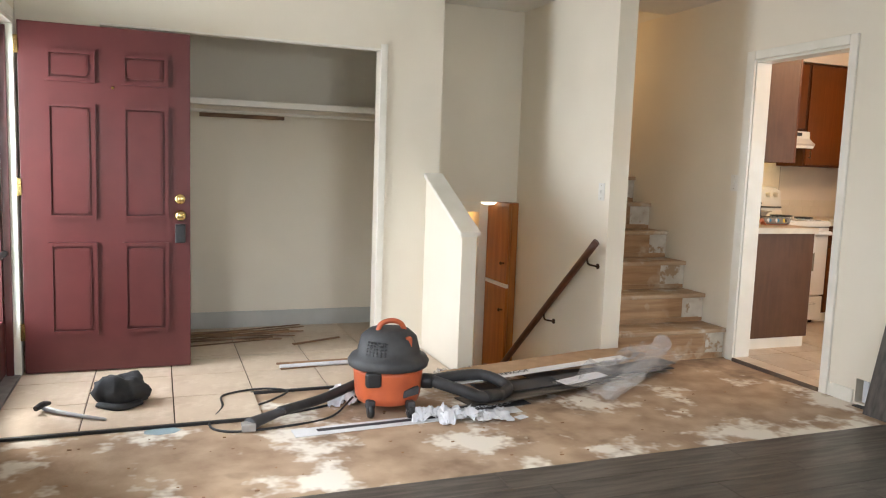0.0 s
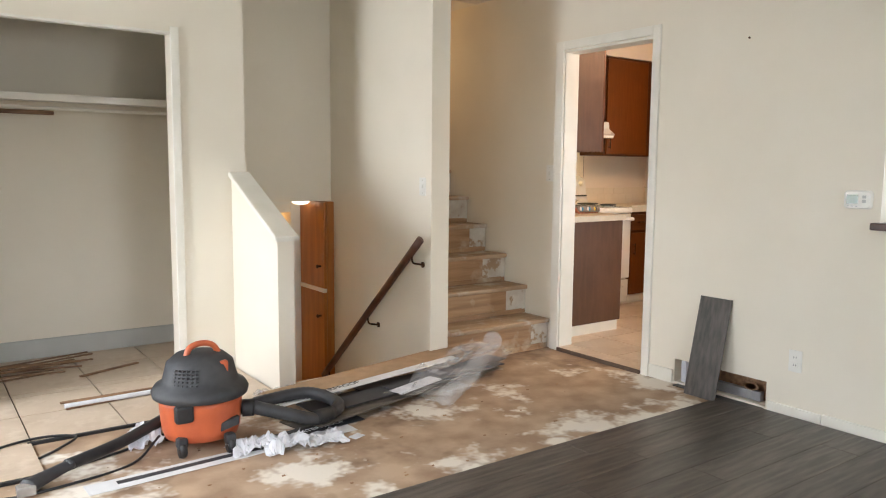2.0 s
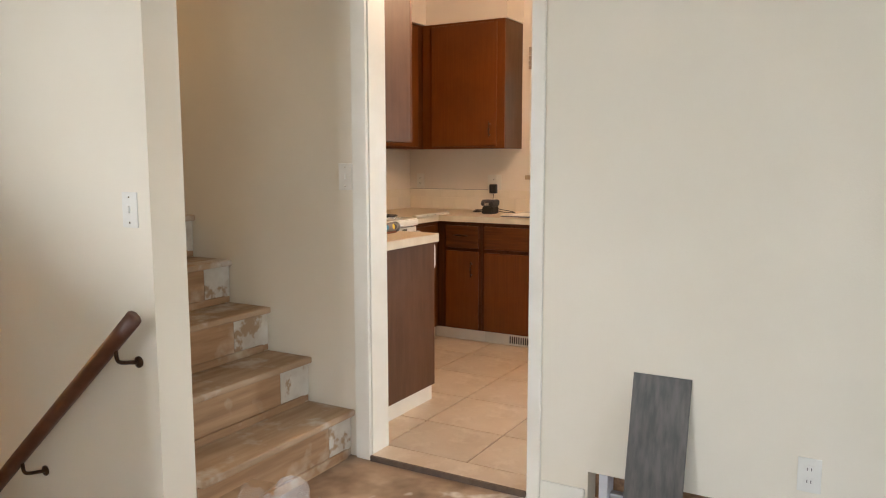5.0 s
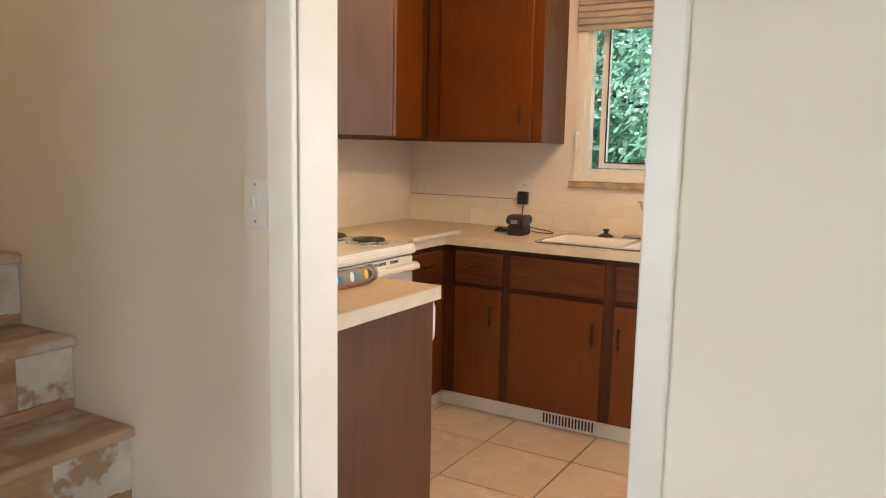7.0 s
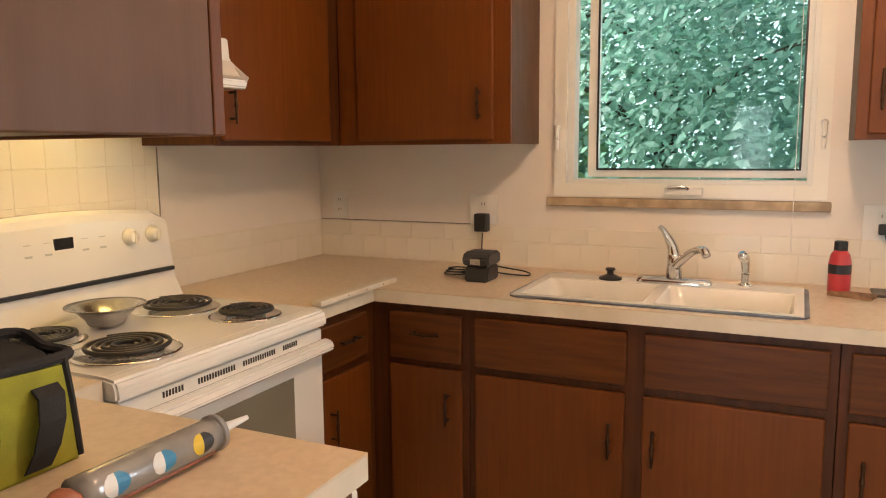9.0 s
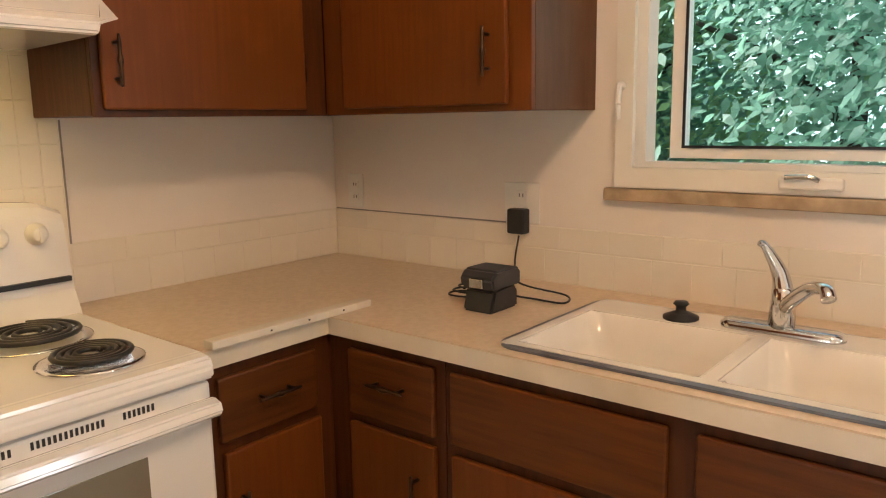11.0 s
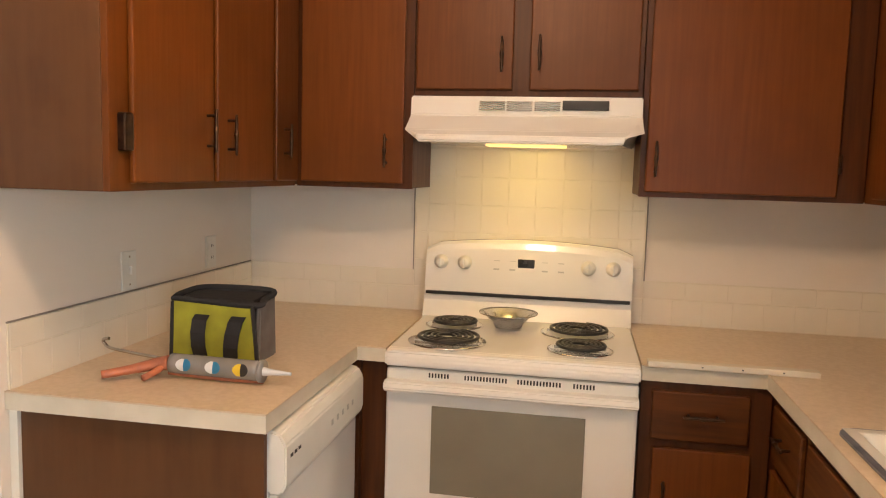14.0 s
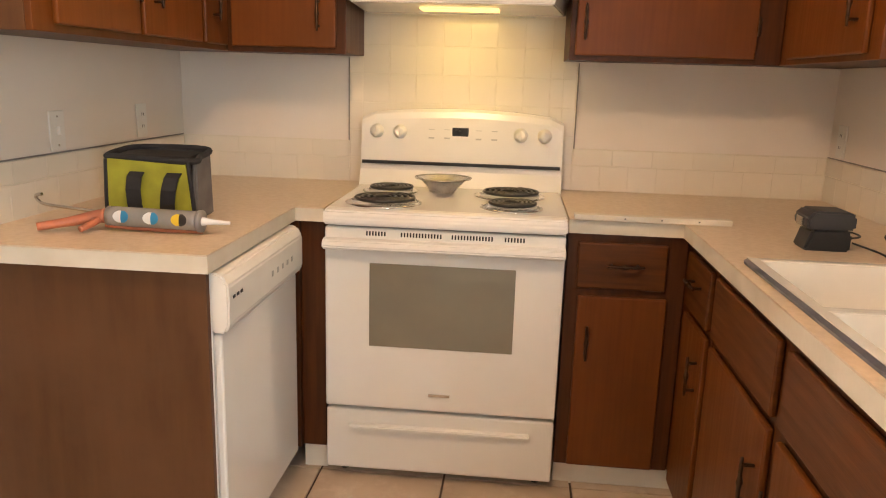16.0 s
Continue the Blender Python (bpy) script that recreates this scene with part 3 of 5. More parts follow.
part("globe", lathe([(0.07, 1.04), (0.07, 1.02), (0.05, 1.005), (0.01, 1.0)], (-2.75, 0.14, 0), 20), glow("small_lamp_glass", (1.0, 0.9, 0.7), 0.8), cl2, smooth=True)
ORIGIN["at"] = KITCHEN
# ------------------------------------------------------------------ kitchen cabinets


def pull(parent, x, y, z, facing, upright=True, length=0.10):
    """A turned bronze bar pull standing off a door face; facing: '-x', '-y' or '+x'."""
    off = {"-x": Vector((-1, 0, 0)), "+x": Vector((1, 0, 0)), "-y": Vector((0, -1, 0))}[facing]
    run = Vector((0, 0, 1)) if upright else (Vector((0, 1, 0)) if "x" in facing else Vector((1, 0, 0)))
    c = Vector((x, y, z)) + off * 0.026
    half = length / 2
    bm = tube([c + run * (half * f) for f in (-1.15, -0.7, -0.3, 0, 0.3, 0.7, 1.15)], [0.0035, 0.005, 0.0045, 0.008, 0.0045, 0.005, 0.0035], n=8, steps=3)
    for f in (-0.8, 0.8):
        b = c + run * (half * f)
        tube([b - off * 0.026, b - off * 0.012, b], 0.0042, n=6, steps=2, bm=bm)
    return part("handle", bm, BRONZE, parent, "dark bronze turned pull", smooth=True)


def front(parent, name, facing, u0, u1, z0, z1, w, material, pull_at=None, upright=True):
    """A lipped door or drawer front on a cabinet's face at w."""
    t = 0.017
    if facing == "-x":
        bm = box(w - t, w - 0.001, u0, u1, z0, z1, 0.005)
    elif facing == "+x":
        bm = box(w + 0.001, w + t, u0, u1, z0, z1, 0.005)
    else:
        bm = box(u0, u1, w - t, w - 0.001, z0, z1, 0.005)
    d = part(name, bm, material, parent)
    if pull_at:
        u, z = pull_at
        s = {"-x": (w - t, u, z), "+x": (w + t, u, z), "-y": (u, w - t, z)}[facing]
        pull(d, *s, facing, upright)
    return d


ZU, ZT = 1.410, 2.35
up_l = "upper kitchen cabinet in reddish-brown stained wood with bronze pulls"
# left upper run, along the side wall
c = thing("upper_cabinet", (-1.0, -0.87, ZU), "upper cabinet with an orange-brown front and grey-brown end panel", "cabinet", "upper cabinets")
part("body", box(-1.139, -0.838, -1.385, -0.003, ZU + 0.004, ZT, 0.002), FRAMEW, c)
part("end_panel", box(-1.139, -0.838, -1.403, -1.386, ZU, ZT, 0.002), SIDEW, c, "plain grey-brown end panel")
part("face_frame", box(-0.837, -0.820, -1.403, -0.33, ZU, ZT, 0.002), WOOD, c)
front(c, "door", "+x", -1.335, -0.962, ZU + 0.018, ZT - 0.02, -0.82, WOOD, (-1.00, 1.565))
front(c, "door", "+x", -0.936, -0.559, ZU + 0.018, ZT - 0.02, -0.82, WOOD, (-0.88, 1.56))
front(c, "door", "+x", -0.530, -0.345, ZU + 0.018, ZT - 0.02, -0.82, WOOD, (-0.47, 1.56))
part("hinge", box(-0.825, -0.80, -1.372, -1.338, 1.50, 1.585, 0.005), BRONZE, c, "dark bronze hinge")
# beside the hood
c = thing("upper_cabinet", (-0.6, -0.16, ZU), up_l, "cabinet", "upper cabinets")
part("body", box(-0.817, -0.394, -0.303, -0.003, ZU + 0.003, ZT, 0.002), FRAMEW, c)
part("face_frame", box(-0.817, -0.394, -0.32, -0.304, ZU, ZT, 0.002), FRAMEW, c)
front(c, "door", "-y", -0.797, -0.425, ZU + 0.018, ZT - 0.02, -0.32, WOOD, (-0.485, 1.54))
# over the hood
c = thing("hood_cabinet", (-0.02, -0.16, 1.735), "short stained wood cabinet above the range hood", "cabinet", "upper cabinets")
part("body", box(-0.392, 0.370, -0.303, -0.003, 1.740, ZT, 0.002), FRAMEW, c)
part("face_frame", box(-0.392, 0.370, -0.32, -0.304, 1.732, ZT, 0.002), FRAMEW, c)
front(c, "door", "-y", -0.385, -0.056, 1.752, ZT - 0.02, -0.32, WOOD, (-0.092, 1.865))
front(c, "door", "-y", 0.0, 0.355, 1.752, ZT - 0.02, -0.32, WOOD, (0.032, 1.87))
# right of the hood
c = thing("upper_cabinet", (0.7, -0.16, ZU), up_l, "cabinet", "upper cabinets")
part("body", box(0.372, 1.06, -0.303, -0.003, ZU + 0.003, ZT, 0.002), FRAMEW, c)
part("face_frame", box(0.372, 1.06, -0.32, -0.304, ZU, ZT, 0.002), FRAMEW, c)
front(c, "door", "-y", 0.390, 0.975, ZU + 0.016, ZT - 0.02, -0.32, WOOD, (0.419, 1.533))
part("hinge", box(0.974, 0.986, -0.332, -0.321, 1.50, 1.56, 0.003), BRONZE, c)
# along the window wall
c = thing("upper_cabinet", (1.22, -0.67, ZU), up_l, "cabinet", "upper cabinets")
part("body", box(1.078, 1.379, -1.008, -0.003, ZU + 0.003, ZT, 0.002), FRAMEW, c)
part("end_panel", box(1.078, 1.379, -1.025, -1.009, ZU, ZT, 0.002), SIDEW, c, "plain grey-brown end panel")
part("face_frame", box(1.061, 1.077, -1.025, -0.322, ZU, ZT, 0.002), WOOD, c)
front(c, "door", "-x", -0.965, -0.41, ZU + 0.016, ZT - 0.02, 1.061, WOOD, (-0.915, 1.55))
c = thing("upper_cabinet", (1.22, -2.5, ZU), up_l, "cabinet", "upper cabinets")
part("body", box(1.088, 1.379, -3.2, -2.101, ZU + 0.003, ZT, 0.002), FRAMEW, c)
part("end_panel", box(1.088, 1.379, -2.1, -2.084, ZU, ZT, 0.002), SIDEW, c)
part("face_frame", box(1.071, 1.087, -3.2, -2.084, ZU, ZT, 0.002), WOOD, c)
front(c, "door", "-x", -2.60, -2.115, ZU + 0.016, ZT - 0.02, 1.071, WOOD, (-2.145, 1.55))
front(c, "door", "-x", -3.15, -2.64, ZU + 0.016, ZT - 0.02, 1.071, WOOD, (-3.1, 1.55))
structure("wall_soffit", slab("z", ZT + 0.004, H, -1.138, 1.378, -3.2, -0.001, [(-0.84, 1.08, -3.2, -0.34), (-1.138, -0.8, -3.2, -1.40), (1.0, 1.378, -2.08, -1.03)]), KWALL,
          "cream painted soffit above the upper cabinets")

# base cabinets
base_l = "base kitchen cabinet in dark reddish-brown stained wood with bronze pulls"
FX, FY, ZB = 0.760, -0.632, 0.880


def base(loc, bounds, kick):
    k = thing("base_cabinet", loc, base_l, "cabinet", "base cabinets")
    part("body", box(*bounds, 0.09, ZB, 0.002), FRAMEW, k)
    part("toe_kick", box(*kick, -0.006, 0.089), TRIM, k, "white painted toe kick")
    return k


c = base((0.56, -0.3, 0), (0.387, 0.757, FY, -0.004), (0.39, 0.80, FY + 0.045, FY + 0.06))
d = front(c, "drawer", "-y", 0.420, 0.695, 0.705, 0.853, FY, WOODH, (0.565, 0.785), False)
front(c, "door", "-y", 0.428, 0.705, 0.095, 0.680, FY, WOOD, (0.462, 0.53))
c = base((1.0, -0.8, 0), (FX, 1.376, -0.996, -0.004), (FX + 0.045, FX + 0.06, -0.996, -0.58))
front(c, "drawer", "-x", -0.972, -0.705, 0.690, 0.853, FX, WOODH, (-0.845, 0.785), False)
front(c, "door", "-x", -0.973, -0.704, 0.095, 0.668, FX, WOOD, (-0.925, 0.54))
c = base((1.0, -1.5, 0), (FX, FX + 0.03, -2.066, -0.998), (FX + 0.045, FX + 0.06, -2.066, -0.998))
part("floor_board", box(FX + 0.031, 1.376, -2.066, -0.998, 0.09, 0.11), FRAMEW, c)
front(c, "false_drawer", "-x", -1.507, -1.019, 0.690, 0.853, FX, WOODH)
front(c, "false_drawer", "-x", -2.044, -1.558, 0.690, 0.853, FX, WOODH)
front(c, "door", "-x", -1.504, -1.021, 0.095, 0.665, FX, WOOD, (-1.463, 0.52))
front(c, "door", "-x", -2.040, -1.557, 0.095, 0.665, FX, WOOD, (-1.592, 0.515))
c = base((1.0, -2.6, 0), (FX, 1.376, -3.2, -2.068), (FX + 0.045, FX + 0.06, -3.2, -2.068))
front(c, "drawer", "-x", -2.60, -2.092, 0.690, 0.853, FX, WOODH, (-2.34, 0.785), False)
front(c, "door", "-x", -2.60, -2.094, 0.095, 0.665, FX, WOOD, (-2.132, 0.515))
front(c, "door", "-x", -3.15, -2.64, 0.095, 0.665, FX, WOOD, (-3.1, 0.515))
c = thing("filler_cabinet", (-0.43, -0.3, 0), "narrow dark stained filler cabinet beside the range", "cabinet", "base cabinets")
part("body", box(-0.47, -0.389, FY, -0.004, 0.09, ZB, 0.002), FRAMEW, c)
part("toe_kick", box(-0.47, -0.39, FY + 0.02, FY + 0.035, 0, 0.089), TRIM, c)
c = thing("peninsula_cabinet", (-0.8, -0.9, 0), "scuffed dark brown wooden peninsula end with white base", "cabinet", "base cabinets")
part("end_panel", box(-1.115, -0.492, -1.335, -1.316, 0.08, ZB, 0.002), SIDEW, c, "scuffed dark brown end panel")
part("base_trim", box(-1.115, -0.52, -1.332, -1.318, -0.006, 0.079, 0.002), TRIM, c, "loose white base strip")
part("filler", box(-1.138, -1.116, -1.345, -1.316, 0.0, ZB), TRIM, c)
part("body", box(-1.137, -1.05, -1.315, -0.66, 0.0, ZB), FRAMEW, c)
part("corner_body", box(-1.137, -0.471, -0.655, -0.004, 0.09, ZB), FRAMEW, c)
reg = thing("floor_register", (0.79, -1.3, 0.04), "white louvred heating register in the toe kick", "vent")
part("plate", box(FX + 0.036, FX + 0.044, -1.48, -1.19, 0.005, 0.082, 0.003), PLASTICW, reg)
for i in range(16):
    part("slot", box(FX + 0.033, FX + 0.0355, -1.468 + i * 0.017, -1.460 + i * 0.017, 0.018, 0.068), BLACK, reg)

# worktops
ZC = 0.926
SY0, SY1, SX0, SX1 = -1.990, -1.117, 0.765, 1.258
wr = thing("worktop", (1.0, -1.4, 0.87), "beige laminate worktop with pale square edge", "worktop")
part("top", slab("z", ZC - 0.004, ZC, 0.386, 1.379, -3.2, -0.003, [(0.386, 0.735, -3.2, -0.652), (SX0 + 0.02, SX1 - 0.02, SY0 + 0.02, SY1 - 0.02)]), LAMINATE, wr)
part("core", slab("z", 0.881, ZC - 0.0045, 0.386, 1.379, -3.2, -0.003, [(0.386, 0.735, -3.2, -0.652), (SX0 + 0.02, SX1 - 0.02, SY0 + 0.02, SY1 - 0.02)]), LAMEDGE, wr, "pale laminate edge")
wl = thing("worktop", (-0.8, -0.7, 0.87), "beige laminate peninsula worktop with pale square edge", "worktop")
part("top", slab("z", ZC - 0.004, ZC, -1.139, -0.386, -1.356, -0.003, [(-0.478, -0.386, -1.356, -0.665)]), LAMINATE, wl)
part("core", slab("z", 0.881, ZC - 0.0045, -1.139, -0.386, -1.356, -0.003, [(-0.478, -0.386, -1.356, -0.665)]), LAMEDGE, wl, "pale laminate edge")

# ------------------------------------------------------------------ range
rg = thing("electric_range", (0, -0.35, 0), "white electric coil range with black coil burners", "range")
part("body", box(-0.38, 0.38, -0.640, -0.02, 0.03, 0.895, 0.004), ENAMEL, rg)
part("cooktop", prism([(-0.700, 0.905), (-0.692, 0.925), (-0.66, 0.930), (-0.13, 0.932), (-0.13, 0.88), (-0.70, 0.88)], "x", -0.381, 0.381, 0.006), ENAMEL, rg)
profile = ((-0.135, 0.932), (-0.105, 0.99), (-0.100, 1.02), (-0.080, 1.170), (-0.072, 1.190), (-0.055, 1.200), (-0.022, 1.200), (-0.022, 0.90), (-0.135, 0.90))
loops = []
for i in range(17):       # the top edge arches up towards the middle
    x = -0.385 + 0.77 * i / 16
    rise = 0.026 * (1 - (x / 0.385) ** 2) - (0.016 if i in (0, 16) else 0)
    loops.append([(x, y_, z_ + rise * max(0, (z_ - 1.03) / 0.17)) for y_, z_ in profile])
bp = part("back_panel", rings(loops, ends=(True, True)), ENAMEL, rg)
# black bar on the panel stands in for the gap's shade
part("painted_gap_shadow", box(-0.378, 0.378, -0.1125, -0.095, 1.012, 1.024), BLACK, bp, "black strip painting the shadow of a gap")


def on_panel(z):
    return -0.100 + (z - 1.02) / 0.165 * 0.022


for x in (-0.325, -0.235, 0.225, 0.315):
    z = 1.135
    k = part("knob", lathe([(0.027, 0.0), (0.027, -0.006), (0.021, -0.010), (0.019, -0.026), (0.014, -0.030)], (x, on_panel(z), z), 20, axis="y"), PLASTICW, bp, smooth=True)
    part("knob_grip", box(x - 0.004, x + 0.004, on_panel(z) - 0.034, on_panel(z) - 0.024, z - 0.019, z + 0.019, 0.002), PLASTICW, rg)
part("display", box(-0.035, 0.028, on_panel(1.14) - 0.004, on_panel(1.14) + 0.01, 1.122, 1.156, 0.002), DISPLAY, bp, "black clock display")
for i in range(5):
    for j in range(2):
        if i != 2:
            x, z = -0.125 + i * 0.06, 1.112 + j * 0.03
            part("button", box(x, x + 0.022, on_panel(z) - 0.0015, on_panel(z) + 0.01, z, z + 0.006), GREYT, bp)
part("trim_line", box(-0.15, 0.14, on_panel(1.172) - 0.001, on_panel(1.172) + 0.01, 1.170, 1.173), GREYT, bp)
od = part("oven_door", box(-0.379, 0.379, -0.683, -0.641, 0.265, 0.872, 0.008), ENAMEL, rg)
part("oven_window", box(-0.233, 0.230, -0.6865, -0.6835, 0.483, 0.760, 0.001), OVENG, od, "oven glass, grey-brown from a room reflection put into its colour")
part("oven_handle", prism([(-0.679, 0.835), (-0.700, 0.842), (-0.722, 0.835), (-0.728, 0.815), (-0.715, 0.803), (-0.679, 0.812)], "x", -0.378, 0.378, 0.004), ENAMEL, od, "wide white handle")
part("badge", box(-0.035, 0.035, -0.686, -0.683, 0.318, 0.328, 0.001), STEEL, od, "small metal badge")
for x0, n in ((-0.245, 7), (-0.135, 14), (0.025, 14), (0.19, 7)):
    bm = bmesh.new()
    for i in range(n):
        box(x0 + i * 0.0095, x0 + i * 0.0095 + 0.005, -0.6845, -0.6825, 0.848, 0.862, bm=bm)
    part("vent_grille", bm, BLACK, od, "row of dark vent slots")
dr = part("storage_drawer", box(-0.379, 0.379, -0.672, -0.641, 0.035, 0.252, 0.008), ENAMEL, rg)
part("drawer_pull", prism([(-0.670, 0.205), (-0.690, 0.200), (-0.690, 0.188), (-0.670, 0.178)], "x", -0.30, 0.30, 0.003), ENAMEL, dr)
for x in (-0.33, 0.33):
    part("foot", lathe([(0.015, -0.008), (0.015, 0.03)], (x, -0.6, 0), 10), BLACK, rg)
for x, y, r in ((-0.215, -0.545, 0.112), (-0.235, -0.285, 0.088), (0.195, -0.295, 0.112), (0.205, -0.545, 0.088)):
    z = 0.932
    b = part("burner", lathe([(r + 0.012, z - 0.002), (r + 0.014, z + 0.003), (r + 0.006, z + 0.005), (r - 0.008, z - 0.001), (0.03, z - 0.0015)], (x, y, 0), 36), CHROME, rg, "chrome drip bowl", smooth=True)
    turns, pts = 4.2, []
    for i in range(52):
        a = turns * 2 * math.pi * i / 51
        rr_ = 0.022 + (r - 0.030) * i / 51
        pts.append((x + rr_ * math.cos(a), y + rr_ * math.sin(a), z + 0.018))
    part("coil", tube(pts, 0.0056, n=6, steps=3), COIL, b, "black heating coil", smooth=True)
    part("coil_support", box(x - r + 0.008, x + r - 0.008, y - 0.003, y + 0.003, z + 0.003, z + 0.012), STEEL, b)
bw = single("drip_bowl", lathe([(0.040, 0.936), (0.046, 0.938), (0.052, 0.952), (0.085, 0.985), (0.103, 0.988), (0.103, 0.991), (0.083, 0.988), (0.046, 0.956), (0.034, 0.944), (0.01, 0.943)], (-0.045, -0.285, 0), 40), STEEL,
            "shiny loose steel drip bowl resting on the range", "bowl", smooth=True)

# hood
hd = thing("range_hood", (-0.01, -0.2, 1.56), "white under-cabinet range hood with lit lamp", "range hood")
bm = prism([(-0.003, 1.725), (-0.386, 1.725), (-0.392, 1.662), (-0.455, 1.610), (-0.500, 1.592), (-0.500, 1.572), (-0.490, 1.568), (-0.003, 1.575)], "x", -0.388, 0.368)
for v in bm.verts:
    if v.co.y < -0.47:      # the front lip is narrower than the canopy
        v.co.x = -0.017 + (v.co.x + 0.010) * 0.86
bmesh.ops.bevel(bm, geom=list(bm.edges), offset=0.004, segments=2, affect="EDGES")
part("canopy", bm, ENAMEL, hd)
bm = bmesh.new()
for g in range(3):
    for i in range(5):
        box(-0.155 + g * 0.090, -0.072 + g * 0.090, -0.4005, -0.385, 1.679 + i * 0.0066, 1.682 + i * 0.0066, bm=bm)
part("grille", bm, STEEL, hd, "fine louvred grille")
part("switch_panel", box(0.115, 0.262, -0.4015, -0.384, 1.682, 1.712, 0.002), BLACK, hd, "black switch panel")
part("lamp_lens", box(-0.14, 0.13, -0.33, -0.22, 1.565, 1.5745, 0.002), LENS, hd, "glowing yellow lamp lens")

# dishwasher
dw = thing("dishwasher", (-0.6, -1.0, 0), "white built-in dishwasher with a rounded control panel", "dishwasher")
part("body", box(-1.04, -0.492, -1.312, -0.70, 0.09, 0.878, 0.003), ENAMEL, dw)
part("door", box(-0.491, -0.468, -1.312, -0.70, 0.10, 0.72, 0.006), ENAMEL, dw)
cp = part("control_panel", prism([(-0.491, 0.724), (-0.458, 0.724), (-0.446, 0.745), (-0.446, 0.842), (-0.462, 0.870), (-0.491, 0.876)], "y", -1.318, -0.698, 0.005), PLASTICW, dw)
for i in range(5):
    part("button", box(-0.4475, -0.4450, -1.0 + i * 0.045, -0.985 + i * 0.045, 0.785, 0.80), GREYT, cp)
for i in range(3):
    part("latch_slot", box(-0.4475, -0.4450, -1.29 + i * 0.025, -1.275 + i * 0.025, 0.806, 0.814), BLACK, cp)
part("kick_plate", box(-0.54, -0.53, -1.31, -0.70, 0.0, 0.089), ENAMEL, dw)

# ------------------------------------------------------------------ sink


sk = thing("kitchen_sink", (1.0, -1.55, 0.75), "white double-bowl drop-in sink with worn grey rim", "sink")
scx, scy = (SX0 + SX1) / 2, (SY0 + SY1) / 2
sa, sb = (SX1 - SX0) / 2, (SY1 - SY0) / 2
part("rim", rings([rounded(scx, scy, sa, sb, 0.05, ZC + 0.0005), rounded(scx, scy, sa, sb, 0.05, ZC + 0.006), rounded(scx, scy, sa - 0.014, sb - 0.014, 0.045, ZC + 0.008),
                   rounded(scx, scy, sa - 0.014, sb - 0.014, 0.045, ZC + 0.0005)], ends=(False, False)), SINKRIM, sk, "worn grey metal rim", smooth=False)
BX0, BX1 = SX0 + 0.040, SX1 - 0.135
B1 = (SY1 - 0.040, (SY0 + SY1) / 2 + 0.016)
B2 = ((SY0 + SY1) / 2 - 0.016, SY0 + 0.040)
part("deck", slab("z", ZC + 0.001, ZC + 0.009, SX0 + 0.0145, SX1 - 0.0145, SY0 + 0.0145, SY1 - 0.0145, [(BX0, BX1, B1[1], B1[0]), (BX0, BX1, B2[1], B2[0])]), SINKM, sk)
for q0, q1 in (B1, B2):
    cx, cy, a, b = (BX0 + BX1) / 2, (q0 + q1) / 2, (BX1 - BX0) / 2, abs(q0 - q1) / 2
    bw_ = part("bowl", rings([rounded(cx, cy, a + 0.004, b + 0.004, 0.004, ZC + 0.0095), rounded(cx, cy, a - 0.004, b - 0.004, 0.03, ZC + 0.004), rounded(cx, cy, a - 0.014, b - 0.014, 0.05, ZC - 0.06),
                       rounded(cx, cy, a - 0.03, b - 0.03, 0.06, ZC - 0.15), rounded(cx, cy, a - 0.06, b - 0.06, 0.06, ZC - 0.175)]), SINKM, sk, smooth=True)
    part("drain", lathe([(0.042, ZC - 0.1745), (0.040, ZC - 0.171), (0.02, ZC - 0.172)], (cx, cy, 0), 24), CHROME, bw_, "chrome drain")
fx, fy, fz = SX1 - 0.085, -1.575, ZC + 0.0095
fc = thing("kitchen_faucet", (fx, fy, fz), "chrome single-lever kitchen faucet on a long base plate", "faucet")
part("base_plate", rings([rounded(fx, fy, 0.028, 0.125, 0.027, fz), rounded(fx, fy, 0.028, 0.125, 0.027, fz + 0.010), rounded(fx, fy, 0.020, 0.116, 0.019, fz + 0.018)]), CHROME, fc, smooth=True)
part("body", lathe([(0.027, fz + 0.015), (0.025, fz + 0.06), (0.023, fz + 0.095), (0.012, fz + 0.105)], (fx, fy, 0), 20), CHROME, fc, smooth=True)
part("spout", tube([(fx, fy, fz + 0.05), (fx - 0.04, fy - 0.03, fz + 0.085), (fx - 0.10, fy - 0.075, fz + 0.125), (fx - 0.15, fy - 0.11, fz + 0.135), (fx - 0.165, fy - 0.12, fz + 0.12)], [0.017, 0.015, 0.013, 0.013, 0.014], n=12), CHROME, fc, smooth=True)
part("lever", tube([(fx, fy, fz + 0.09), (fx + 0.005, fy + 0.012, fz + 0.13), (fx + 0.0, fy + 0.04, fz + 0.18), (fx - 0.01, fy + 0.05, fz + 0.19)], [0.021, 0.017, 0.009, 0.007], n=12), CHROME, fc, smooth=True)
sp = thing("sink_sprayer", (fx, -1.80, fz), "chrome pull-out sprayer standing beside the faucet", "sprayer")
part("base", lathe([(0.024, fz), (0.022, fz + 0.012), (0.015, fz + 0.016)], (fx, -1.80, 0), 18), CHROME, sp, smooth=True)
part("wand", tube([(fx, -1.80, fz + 0.014), (fx, -1.80, fz + 0.06), (fx - 0.005, -1.797, fz + 0.095), (fx - 0.03, -1.79, fz + 0.11)], [0.012, 0.013, 0.016, 0.015], n=12), CHROME, sp, smooth=True)
